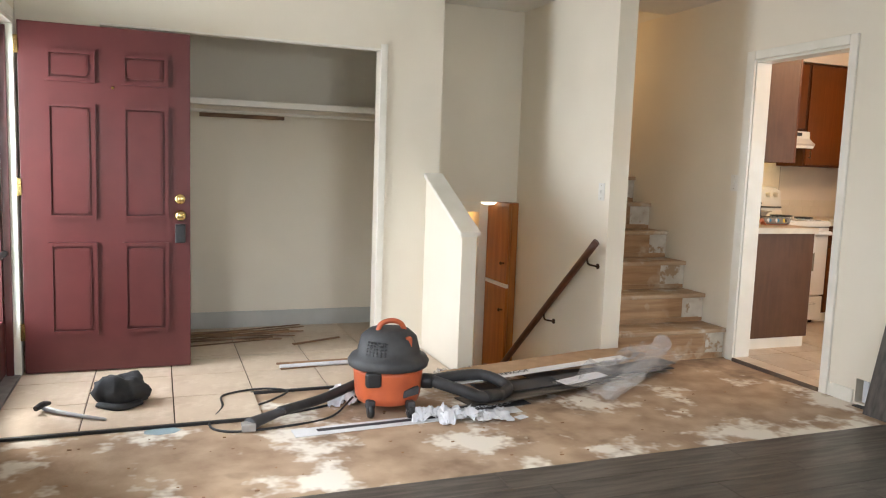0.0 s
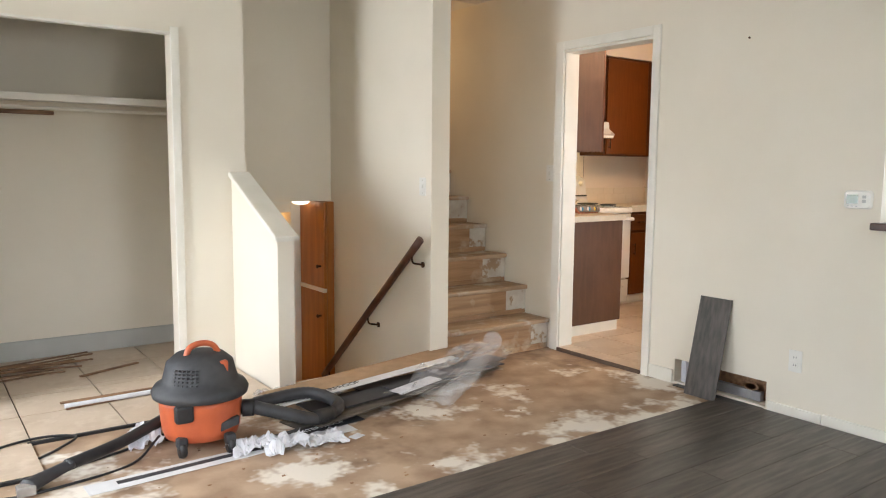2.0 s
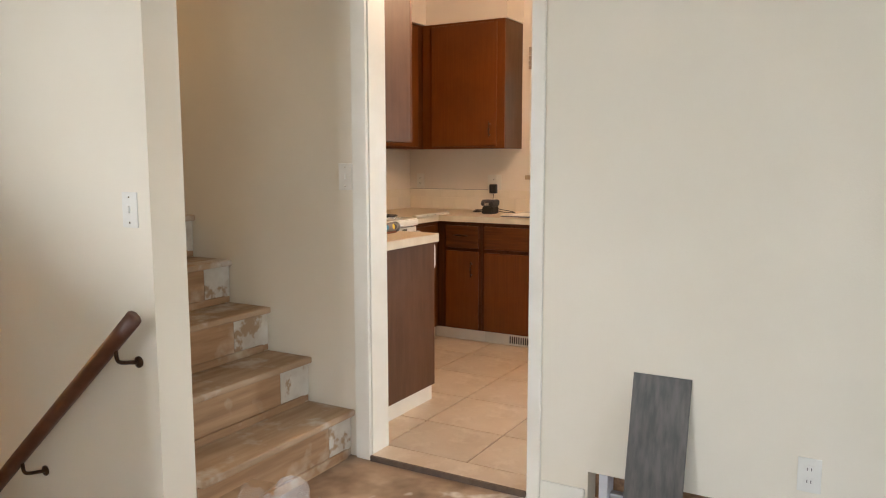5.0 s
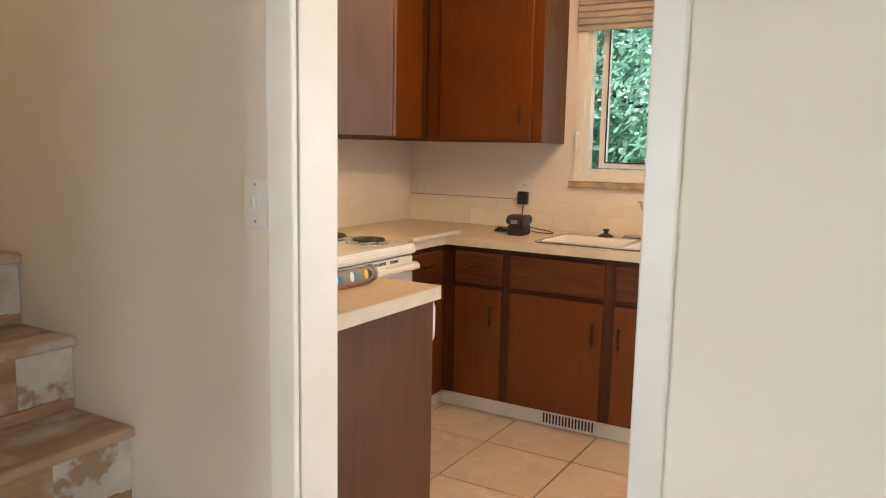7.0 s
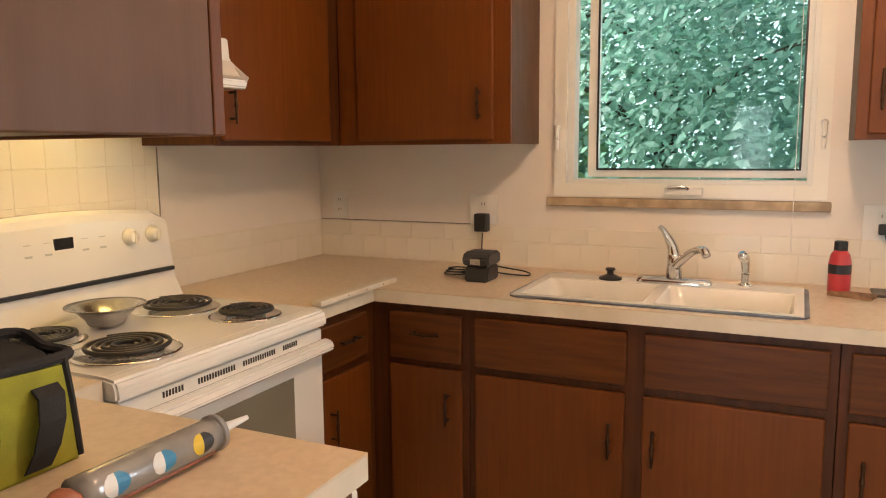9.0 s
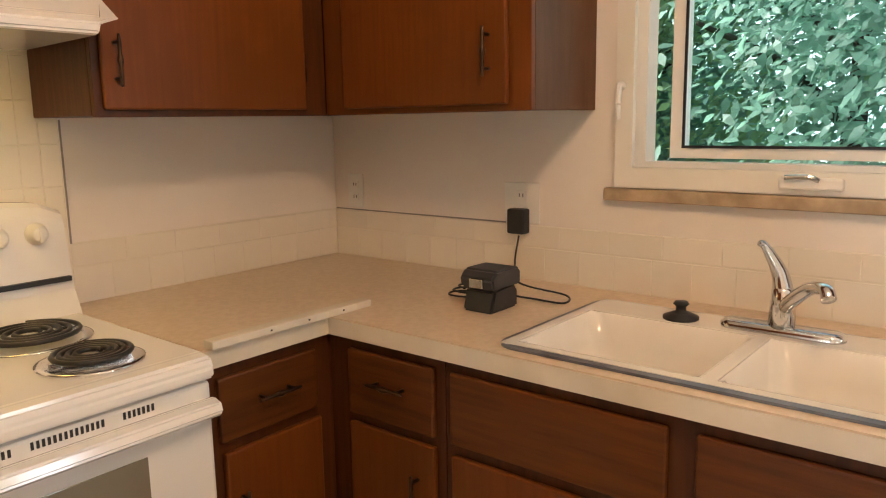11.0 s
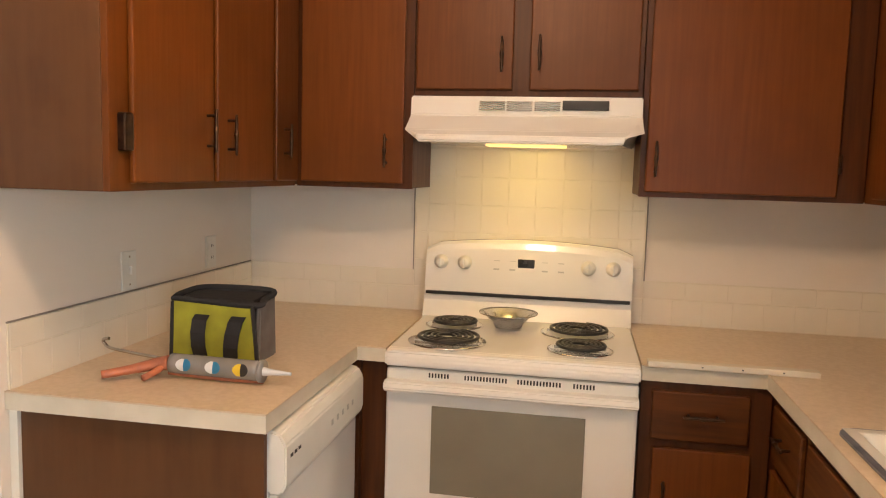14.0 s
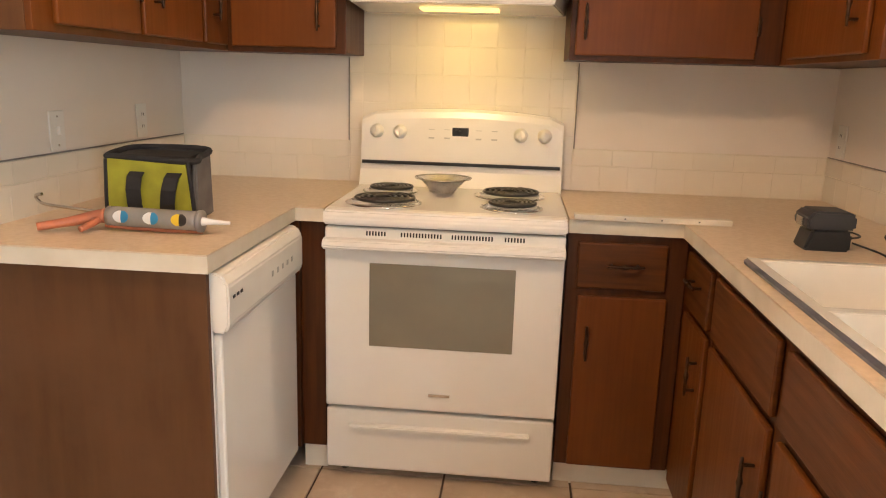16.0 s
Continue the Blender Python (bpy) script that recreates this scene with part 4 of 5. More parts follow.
single("drain_stopper", lathe([(0.040, 0.0), (0.040, 0.006), (0.022, 0.014), (0.012, 0.018), (0.011, 0.028), (0.018, 0.034), (0.014, 0.040)], (SX1 - 0.09, -1.36, ZC + 0.0095), 24), BLACK,
       "black rubber sink stopper lying on the sink ledge", "stopper", smooth=True)

# grey sealant lines along the tile tops
SEAL = mat("grey_sealant", (0.30, 0.27, 0.24), (0.22, 0.20, 0.18), 0.7, scale=20)
single("splash_seal", box(1.3745, 1.3795, -0.735, -0.008, 1.087, 1.091), SEAL, "thin dirty grey sealant line above the tiles", "sealant", "structure")
single("splash_seal_side", box(-1.1395, -1.1345, -1.345, -0.008, 1.087, 1.091), SEAL, "thin dirty grey sealant line above the tiles", "sealant", "structure")
single("splash_seal_edge", box(0.430, 0.4345, -0.0075, -0.001, 1.087, 1.408), SEAL, "grey upright edge line of the tiled panel", "sealant", "structure")
single("splash_seal_edge_side", box(-0.4545, -0.450, -0.0075, -0.001, 1.087, 1.408), SEAL, "grey upright edge line of the tiled panel", "sealant", "structure")
# ------------------------------------------------------------------ window
wd = thing("kitchen_window", (1.42, -1.56, 1.2), "white casement window standing ajar above the sink", "window", kind="structure")
part("casing_frame", slab("x", 1.362, 1.379, -2.032, -1.092, 1.21, 2.16, [(-1.985, -1.140, 1.262, 2.10)]), TRIM, wd, "cream painted casing")
part("frame", slab("x", 1.40, 1.46, -2.005, -1.118, 1.235, 2.12, [(-1.968, -1.160, 1.275, 2.085)]), PLASTICW, wd)
sash = part("sash", slab("x", 1.475, 1.512, -1.975, -1.195, 1.282, 2.075, [(-1.945, -1.232, 1.312, 2.045)]), PLASTICW, wd, "white opened sash")
part("gasket", slab("x", 1.470, 1.4745, -1.949, -1.228, 1.308, 2.049, [(-1.942, -1.235, 1.315, 2.042)]), BLACK, sash, "thin black gasket")
gl = part("pane", box(1.490, 1.494, -1.945, -1.232, 1.312, 2.045), GLASS, sash, "clear glass pane")
gl.visible_shadow = False
part("crank", box(1.345, 1.365, -1.64, -1.505, 1.222, 1.250, 0.006), PLASTICW, wd, "white crank cover")
part("crank_arm", tube([(1.348, -1.59, 1.244), (1.34, -1.57, 1.252), (1.338, -1.52, 1.25)], 0.006), STEEL, wd, "chrome crank handle")
for y in (-1.108, -2.012):
    part("latch", tube([(1.362, y, 1.47), (1.345, y, 1.465), (1.340, y, 1.42), (1.345, y, 1.385)], [0.012, 0.009, 0.008, 0.006]), PLASTICW, wd, "white sash latch")
part("sill", box(1.352, 1.379, -2.046, -1.065, 1.174, 1.207, 0.004), STONE, wd, "mottled tan stone sill")
sh = thing("roller_shade", (1.37, -1.56, 2.02), "brown rolled-up fabric shade at the window head", "blind")
bm = bmesh.new()
for i in range(5):
    box(1.345 - 0.004 * (i % 2), 1.361, -2.035, -1.088, 2.008 + i * 0.034, 2.038 + i * 0.034, 0.006, bm=bm)
part("fabric", bm, SHADE, sh)
part("cord", tube([(1.35, -1.93, 2.02), (1.35, -1.932, 1.5), (1.352, -1.93, 1.03)], 0.0015, n=5), PLASTICW, sh, "thin pale pull cord")

# ceiling lamp
lp = thing("ceiling_lamp", (-0.05, -2.0, 2.5), "round frosted ceiling lamp giving warm light", "ceiling lamp")
part("base", lathe([(0.13, H), (0.13, H - 0.03), (0.1, H - 0.035)], (-0.05, -2.0, 0), 28), TRIM, lp)
g_ = part("ring", lathe([(0.02, H - 0.036), (0.12, H - 0.05), (0.1, H - 0.06), (0.02, H - 0.065)], (-0.05, -2.0, 0), 28), BULB, lp, smooth=True)

# ------------------------------------------------------------------ outlets and switches


def plate(name, wall, w, u, z, label, holes="outlet", wide=0.072, tall=0.117):
    """A cover plate on a wall; wall: '-x', '+x' or '-y' is the way it faces."""
    t = thing(name, (u if wall == "-y" else w, w if wall == "-y" else u, z), label, name.replace("_", " "))
    def b(u0, u1, z0, z1, d0, d1, bev=0.0):
        if wall == "-x":
            return box(w - d1, w - d0, u0, u1, z0, z1, bev)
        if wall == "+x":
            return box(w + d0, w + d1, u0, u1, z0, z1, bev)
        return box(u0, u1, w - d1, w - d0, z0, z1, bev)
    part("plate", b(u - wide / 2, u + wide / 2, z - tall / 2, z + tall / 2, 0, 0.006, 0.002), PLASTICW, t)
    if holes == "outlet":
        for dz in (-0.021, 0.021):
            part("socket", b(u - 0.016, u + 0.016, z + dz - 0.014, z + dz + 0.014, 0.006, 0.0085, 0.001), PLASTICW, t)
            for du in (-0.006, 0.006):
                part("slot", b(u + du - 0.0012, u + du + 0.0012, z + dz - 0.004, z + dz + 0.006, 0.0085, 0.0092), BLACK, t)
    else:
        part("toggle", b(u - 0.005, u + 0.005, z - 0.011, z + 0.013, 0.006, 0.016, 0.002), PLASTICW, t)
        for dz in (-0.042, 0.042):
            part("screw", b(u - 0.003, u + 0.003, z + dz - 0.003, z + dz + 0.003, 0.006, 0.0075), STEEL, t)
    return t


ORIGIN["at"] = LIVING
plate("wall_outlet", "-x", DW0, -3.386, 0.305, "white duplex outlet on the cream wall")
plate("light_switch", "-x", DW0, -1.49, 1.275, "white light switch beside the kitchen doorway", "switch")
plate("light_switch", "-x", -2.60, -1.395, 1.185, "white light switch on the stair wall", "switch")
plate("light_switch", "+x", -6.2, -2.07, 1.229, "white light switch beside the front door", "switch")
plate("wall_outlet", "+x", -6.2, -3.216, 0.332, "white outlet low on the outer wall")
plate("wall_outlet", "+x", -6.2, -3.035, 0.331, "white outlet low on the outer wall")
ORIGIN["at"] = KITCHEN
plate("wall_outlet", "-x", 1.379, -0.795, 1.150, "white outlet with a black adapter plugged in", wide=0.12)
plate("wall_outlet", "-x", 1.379, -0.109, 1.155, "white outlet near the kitchen corner")
plate("wall_outlet", "-x", 1.379, -2.20, 1.143, "white outlet with a black plug in it", wide=0.12)
plate("light_switch", "+x", -1.14, -0.854, 1.153, "cream switch on the kitchen side wall", "switch")
plate("wall_outlet", "+x", -1.14, -0.346, 1.159, "cream outlet on the kitchen side wall")
ORIGIN["at"] = LIVING
th = thing("thermostat", (DW0, -3.655, 1.173), "white rounded wall thermostat with a green-grey screen", "thermostat")
tb = part("body", rings([[(DW0 - d, y_, z_) for y_, z_, _ in rounded(-3.657, 1.172, 0.066 - k, 0.045 - k, 0.02, 0)] for d, k in ((0.0, 0.0), (0.018, 0.0), (0.026, 0.006))]), PLASTICW, th)
part("screen", box(DW0 - 0.0275, DW0 - 0.0262, -3.662, -3.607, 1.152, 1.196), LCD, tb, "green-grey screen")
for i in range(2):
    part("button", box(DW0 - 0.029, DW0 - 0.0262, -3.700, -3.682, 1.158 + i * 0.022, 1.172 + i * 0.022, 0.001), GREYT, tb)
for i in range(3):
    part("button", box(DW0 - 0.028, DW0 - 0.0262, -3.660 + i * 0.02, -3.650 + i * 0.02, 1.138, 1.143), GREYT, tb)
single("nail", lathe([(0.006, 0), (0.006, -0.006), (0.003, -0.010)], (DW0, -3.019, 2.029), 8, axis="x"), BRONZE, "small bent nail head in the wall", "nail")

ORIGIN["at"] = KITCHEN
# ------------------------------------------------------------------ things on the worktops
# tool bag
bg = thing("tool_bag", (-0.81, -0.89, ZC), "open lime-green fabric tool bag with black straps", "tool bag")
bx0, bx1, by0, by1 = -0.937, -0.682, -0.955, -0.835
part("front_panel", prism([(bx0, ZC), (bx1 + 0.01, ZC), (bx1 - 0.012, ZC + 0.1600), (bx0 + 0.005, ZC + 0.1721)], "y", by0 - 0.008, by0 + 0.006, 0.006), LIME, bg)
part("side_panel", prism([(by0, ZC), (by1, ZC), (by1 - 0.01, ZC + 0.1801), (by0 + 0.01, ZC + 0.1641)], "x", bx1 - 0.006, bx1 + 0.008, 0.005), GREYF, bg, "grey fabric side")
part("side_panel", prism([(by0, ZC), (by1, ZC), (by1 - 0.01, ZC + 0.1801), (by0 + 0.01, ZC + 0.1641)], "x", bx0 - 0.008, bx0 + 0.006, 0.005), GREYF, bg, "grey fabric side")
part("back_panel", prism([(bx0, ZC), (bx1, ZC), (bx1 - 0.01, ZC + 0.1881), (bx0 + 0.03, ZC + 0.1881)], "y", by1 - 0.006, by1 + 0.006, 0.005), BLACKF, bg, "black fabric back")
part("rim", tube([(bx0 + 0.005, by0, ZC + 0.1721), (bx1 - 0.012, by0, ZC + 0.1641), (bx1, by0 + 0.05, ZC + 0.1721), (bx1 - 0.01, by1, ZC + 0.1881), (bx0 + 0.05, by1, ZC + 0.1881), (bx0, by0 + 0.06, ZC + 0.1777), (bx0 + 0.005, by0, ZC + 0.1705)], 0.009), BLACKF, bg, "black zip edge")
for x in (bx0, bx1 + 0.004):
    part("piping", tube([(x, by0 - 0.006, ZC + 0.0076), (x + (0.003 if x < -0.8 else -0.008), by0 - 0.006, ZC + 0.0978), (x + (0.005 if x < -0.8 else -0.015), by0 - 0.004, ZC + 0.1641)], 0.006, n=6), BLACKF, bg)
for x, dx in ((bx0 + 0.072, -0.004), (bx1 - 0.095, -0.025)):
    loop = [(0.010, 0.132), (0.028, 0.120), (0.036, 0.085), (0.030, 0.045), (0.014, 0.012)]
    bm = prism([(by0 - a, ZC + h) for a, h in loop] + [(by0 - a + 0.004, ZC + h - 0.002) for a, h in reversed(loop)], "x", x, x + 0.042)
    for v in bm.verts:
        v.co.x -= dx * (v.co.z - ZC) / 0.13
    part("strap", bm, BLACKF, bg, "black webbing strap loop")
part("top_flap", prism([(by0 + 0.004, ZC + 0.1580), (by1 - 0.004, ZC + 0.1769), (by1 - 0.004, ZC + 0.1811), (by0 + 0.03, ZC + 0.1737)], "x", bx0 + 0.02, bx1 - 0.02, 0.001), BLACKF, bg, "black half-closed top flap")
part("floor_panel", box(bx0 + 0.004, bx1 - 0.004, by0 + 0.004, by1 - 0.004, ZC + 0.0008, ZC + 0.0152), BLACKF, bg)
# caulking gun, lying along its own length
cg = thing("caulking_gun", (-0.80, -1.09, ZC), "orange caulking gun loaded with a clear sealant tube", "caulking gun")
A, Bq = Vector((-0.830, -1.140, ZC + 0.038)), Vector((-0.580, -1.142, ZC + 0.035))
ax = (Bq - A).normalized()


def along(d, up=0.0, side=0.0):
    return A + ax * d + Vector((0, 0, up)) + ax.cross(Vector((0, 0, 1))) * side


tb = part("cartridge", tube([along(0.0), along(0.08), along(0.16), along(0.245)], 0.026, n=20, steps=4), TUBE, cg, "clear grey sealant tube", smooth=True)
part("nozzle", tube([along(0.245), along(0.275), along(0.325)], [0.013, 0.008, 0.004], n=10), LABELW, tb, "white tapered nozzle", smooth=True)
for d, m1, m2 in ((0.045, LABELW, BLUE), (0.125, LABELW, BLUE), (0.20, YELLOW, BLACK)):
    for k, (mm, s) in enumerate(((m1, -0.021), (m2, 0.021))):
        bm = bmesh.new()
        rows = []
        for i in range(7):
            ang = radians(-25 + 70 * i / 6)
            off = ax.cross(Vector((0, 0, 1))) * math.cos(ang) * 0.0266 + Vector((0, 0, 1)) * math.sin(ang) * 0.0266
            hw = s * math.sin(math.pi * (0.05 + 0.90 * i / 6)) ** 0.5
            rows.append([bm.verts.new(A + ax * (d + min(hw, 0)) + off), bm.verts.new(A + ax * (d + max(hw, 0)) + off)])
        for r0, r1 in zip(rows, rows[1:]):
            bm.faces.new((r0[0], r0[1], r1[1], r1[0]))
        part("label", bm, mm, tb)
part("cradle_end", tube([along(0.243), along(0.252)], 0.029, n=20, steps=2), GALV, cg, smooth=True)
part("cradle", tube([along(-0.01, -0.026), along(0.12, -0.029), along(0.25, -0.027)], 0.006, n=8), GUN, cg)
part("grip", tube([along(-0.01, 0.0), along(-0.04, -0.004, 0.01), along(-0.09, -0.014, 0.045), along(-0.145, -0.022, 0.085)], [0.026, 0.021, 0.016, 0.014], n=10, flat=0.75), GUN, cg, "worn orange grip", smooth=True)
part("trigger", tube([along(-0.02, -0.006, 0.01), along(-0.022, -0.014, 0.04), along(-0.036, -0.024, 0.075)], [0.011, 0.009, 0.009], n=8), GUN, cg, smooth=True)
part("plunger_rod", tube([along(-0.02, 0.008), along(-0.12, 0.01, -0.02), along(-0.20, 0.012, -0.04), along(-0.225, 0.022, -0.045), along(-0.225, 0.035, -0.04), along(-0.205, 0.04, -0.035)], 0.0045, n=8), STEEL, cg, "hooked steel rod")
# loose edge strip
es = single("edge_strip", box(0.40, 0.870, -0.668, -0.634, ZC, ZC + 0.018, 0.002), LAMEDGE, "loose pale laminate edge strip with nail holes", "strip")
for i, x in enumerate((0.55, 0.66, 0.77)):
    part("nail_hole", box(x, x + 0.005, -0.6688, -0.667, ZC + 0.007, ZC + 0.011), BLACK, es)
# battery charger
ch = thing("battery_charger", (1.03, -0.93, ZC), "black cordless tool battery in its charger", "charger")
part("base", prism([(0.968, ZC), (1.085, ZC), (1.085, ZC + 0.045), (1.07, ZC + 0.062), (0.985, ZC + 0.056)], "y", -0.972, -0.884, 0.006), BLACK, ch)
bt = part("battery", prism([(0.97, ZC + 0.058), (1.09, ZC + 0.058), (1.09, ZC + 0.095), (1.075, ZC + 0.105), (0.985, ZC + 0.105), (0.965, ZC + 0.085)], "y", -0.978, -0.878, 0.006), RUBBER, ch, "grey-black battery pack")
part("clip", box(0.962, 0.975, -0.95, -0.91, ZC + 0.062, ZC + 0.085, 0.002), STEEL, bt)
part("cable", tube([(1.10, -0.94, ZC + 0.02), (1.15, -0.98, ZC + 0.006), (1.16, -1.06, ZC + 0.004), (1.24, -1.02, ZC + 0.004), (1.20, -0.9, ZC + 0.03), (1.30, -0.82, ZC + 0.06), (1.35, -0.80, ZC + 0.13)], 0.0028, n=6), BLACK, ch, smooth=True)
part("coiled_cable", tube([(1.06, -0.87, ZC + 0.01)] + [(1.09 + 0.045 * math.cos(i * 1.2) + 0.004 * i, -0.80 + 0.05 * math.sin(i * 1.2), ZC + 0.004 + 0.0012 * i) for i in range(14)], 0.0028, n=6, steps=5), BLACK, ch, smooth=True)
single("power_adapter", box(1.335, 1.3725, -0.825, -0.767, 1.062, 1.135, 0.006), BLACK, "black plug-in power adapter", "adapter")
# cleaning bottle, boards and box
bo = thing("cleaner_bottle", (1.235, -2.075, ZC), "pink-red plastic bottle with black cap and label", "bottle")
part("body", lathe([(0.030, 0.0), (0.033, 0.006), (0.033, 0.10), (0.028, 0.125), (0.018, 0.140)], (1.235, -2.075, ZC), 20), PINKRED, bo, smooth=True)
part("cap", lathe([(0.020, 0.139), (0.020, 0.165), (0.017, 0.168)], (1.235, -2.075, ZC), 16), BLACK, bo)
part("label", lathe([(0.0335, 0.065), (0.0335, 0.095)], (1.235, -2.075, ZC), 20), BLACK, bo)
single("wood_offcut", prism([(1.13, -2.16), (1.18, -2.04), (1.24, -2.06), (1.19, -2.18)], "z", ZC, ZC + 0.012, 0.002), STICK, "small flat brown wood offcut", "offcut")
single("vinyl_offcut", prism([(1.20, -2.17), (1.33, -2.17), (1.33, -2.60), (1.20, -2.60)], "z", ZC, ZC + 0.008, 0.002), PLANKV, "dark vinyl plank offcut on the worktop", "offcut")
single("plastic_wedge", prism([(0.93, -2.36), (1.00, -2.26), (1.06, -2.52), (0.98, -2.55)], "z", ZC, ZC + 0.022, 0.004), BLUE, "flat blue plastic tool", "tool")
rc = thing("small_radio", (1.12, -2.43, ZC), "small green and black power tool charger", "charger")
part("body", box(1.06, 1.18, -2.50, -2.37, ZC, ZC + 0.075, 0.012), GREENP, rc)
part("grille", box(1.055, 1.0605, -2.48, -2.40, ZC + 0.02, ZC + 0.06), BLACK, rc)
part("cable", tube([(1.17, -2.39, ZC + 0.04), (1.26, -2.33, ZC + 0.03), (1.33, -2.24, ZC + 0.09), (1.35, -2.20, ZC + 0.20), (1.365, -2.20, 1.125)], 0.004, n=6), BLACK, rc, smooth=True)
part("plug", box(1.345, 1.371, -2.215, -2.185, 1.105, 1.14, 0.005), BLACK, rc)
ORIGIN["at"] = LIVING
# ------------------------------------------------------------------ entry and living room things
dr_ = thing("entry_door", (-6.16, -0.94, 0.02), "maroon six-panel entry door standing open", "door", kind="structure")
DX0, DX1, DY, DZ0, DZ1 = -6.165, -5.245, -0.935, 0.022, 2.055
part("slab", box(DX0, DX1, DY, DY + 0.044, DZ0, DZ1, 0.003), REDDOOR, dr_)
for x0, x1 in ((DX0 + 0.135, DX0 + 0.395), (DX1 - 0.385, DX1 - 0.125)):
    for z0, z1 in ((0.25, 0.80), (0.94, 1.61), (1.73, 1.91)):
        bm = slab("y", DY - 0.014, DY - 0.0005, x0, x1, z0, z1, [(x0 + 0.022, x1 - 0.022, z0 + 0.022, z1 - 0.022)])
        pm = part("panel_moulding", bm, REDDOOR, dr_)
        part("raised_panel", prism([(x0 + 0.034, z0 + 0.034), (x1 - 0.034, z0 + 0.034), (x1 - 0.034, z1 - 0.034), (x0 + 0.034, z1 - 0.034)], "y", DY - 0.013, DY - 0.0005, 0.011), REDDOOR, pm)
part("deadbolt", lathe([(0.032, 0), (0.032, -0.010), (0.024, -0.016), (0.012, -0.02)], (DX1 - 0.06, DY, 1.065), 20, axis="y"), BRASS, dr_, "brass deadbolt", smooth=True)
part("knob", lathe([(0.034, 0), (0.034, -0.006), (0.014, -0.012), (0.014, -0.030), (0.030, -0.042), (0.032, -0.058), (0.016, -0.07)], (DX1 - 0.06, DY, 0.965), 20, axis="y"), BRASS, dr_, "brass knob", smooth=True)
part("lock_box", box(DX1 - 0.09, DX1 - 0.03, DY - 0.055, DY - 0.015, 0.80, 0.915, 0.006), BLACK, dr_, "black key lock box hanging from the knob")
part("peephole", lathe([(0.008, 0), (0.008, -0.004)], (DX0 + 0.49, DY, 1.71), 12, axis="y"), BRASS, dr_)
for z in (0.22, 1.07, 1.87):
    part("hinge", box(DX0 - 0.02, DX0 + 0.004, DY - 0.006, DY + 0.03, z, z + 0.10, 0.002), BRASS, dr_, "brass hinge")
fr = thing("entry_door_frame", (-6.28, -1.35, 0), "white entry door frame with dark weather strip", "door frame", kind="structure")
for y0, y1 in ((-1.80, -1.77), (-0.93, -0.90)):
    part("jamb", box(-6.36, -6.185, y0, y1, 0, 2.06, 0.003), TRIM, fr)
part("head_jamb", box(-6.36, -6.185, -1.769, -0.931, 2.03, 2.06, 0.003), TRIM, fr)
part("sill", box(-6.38, -6.19, -1.79, -0.91, -0.002, 0.02, 0.004), GALV, fr, "grey metal threshold")
for y0, y1 in ((-1.86, -1.80), (-0.90, -0.86)):
    part("casing", box(-6.199, -6.184, y0, y1, 0, 2.115, 0.004), TRIM, fr)
part("casing_head", box(-6.199, -6.184, -1.859, -0.861, 2.062, 2.115, 0.004), TRIM, fr)
sdr = thing("storm_door", (-6.37, -1.35, 0.03), "dark maroon-framed glass storm door", "door", kind="structure")
part("frame", slab("x", -6.30, -6.265, -1.765, -0.935, 0.03, 2.025, [(-1.70, -0.985, 0.35, 1.93)]), REDDOOR, sdr)
sg = part("pane", box(-6.285, -6.280, -1.70, -0.985, 0.35, 1.93), GLASS, sdr, "clear glass pane")
sg.visible_shadow = False
part("stop", box(-6.262, -6.222, -0.948, -0.931, 0.02, 2.02, 0.002), REDDOOR, sdr, "maroon door stop")
part("closer", tube([(-6.25, -0.96, 0.74), (-6.25, -1.2, 0.74), (-6.26, -1.45, 0.74)], 0.018), BLACK, sdr, "black door closer")
part("latch", box(-6.262, -6.23, -1.75, -1.70, 1.0, 1.12, 0.006), STEEL, sdr)

# window with blind on the outer wall
ww = thing("side_window", (-6.3, -4.04, 0.8), "white window with deep sill and half-lowered blind", "window", kind="structure")
part("frame", slab("x", -6.34, -6.29, -4.75, -3.33, 0.80, 2.15, [(-4.68, -4.07, 0.87, 2.08), (-4.01, -3.40, 0.87, 2.08)]), PLASTICW, ww)
wp = part("pane", box(-6.322, -6.317, -4.68, -3.40, 0.87, 2.08), GLASS, ww)
wp.visible_shadow = False
part("sill", box(-6.288, -6.10, -4.80, -3.28, 0.735, 0.765, 0.008), SHADE, ww, "grey-brown worn sill board")
part("reveal", box(-6.288, -6.202, -4.75, -3.33, 0.766, 0.805), TRIM, ww)
bl = thing("venetian_blind", (-6.23, -4.04, 1.0), "white venetian blind half lowered in the window", "blind")
part("head_rail", box(-6.26, -6.20, -4.74, -3.36, 2.10, 2.148, 0.004), BLIND, bl)
for i in range(42):
    z = 2.085 - i * 0.026
    part("slat", prism([(-6.248, z + 0.013), (-6.222, z - 0.016), (-6.220, z - 0.0145), (-6.246, z + 0.0145)], "y", -4.74, -3.36), BLIND, bl)
part("bottom_rail", box(-6.258, -6.204, -4.74, -3.36, 0.965, 0.99, 0.004), BLIND, bl)
shoe = thing("work_shoe", (-6.17, -3.6, 0.766), "dark grey shoe lying on the window sill", "shoe")
part("sole", tube([(-6.19, -3.75, 0.778), (-6.18, -3.62, 0.778), (-6.19, -3.48, 0.778)], [0.03, 0.04, 0.03], n=12, flat=0.35), LABELW, shoe, smooth=True)
part("upper", tube([(-6.19, -3.74, 0.80), (-6.18, -3.64, 0.815), (-6.19, -3.55, 0.805), (-6.19, -3.49, 0.79)], [0.034, 0.042, 0.034, 0.02], n=12, flat=0.85), BLACKF, shoe, smooth=True)

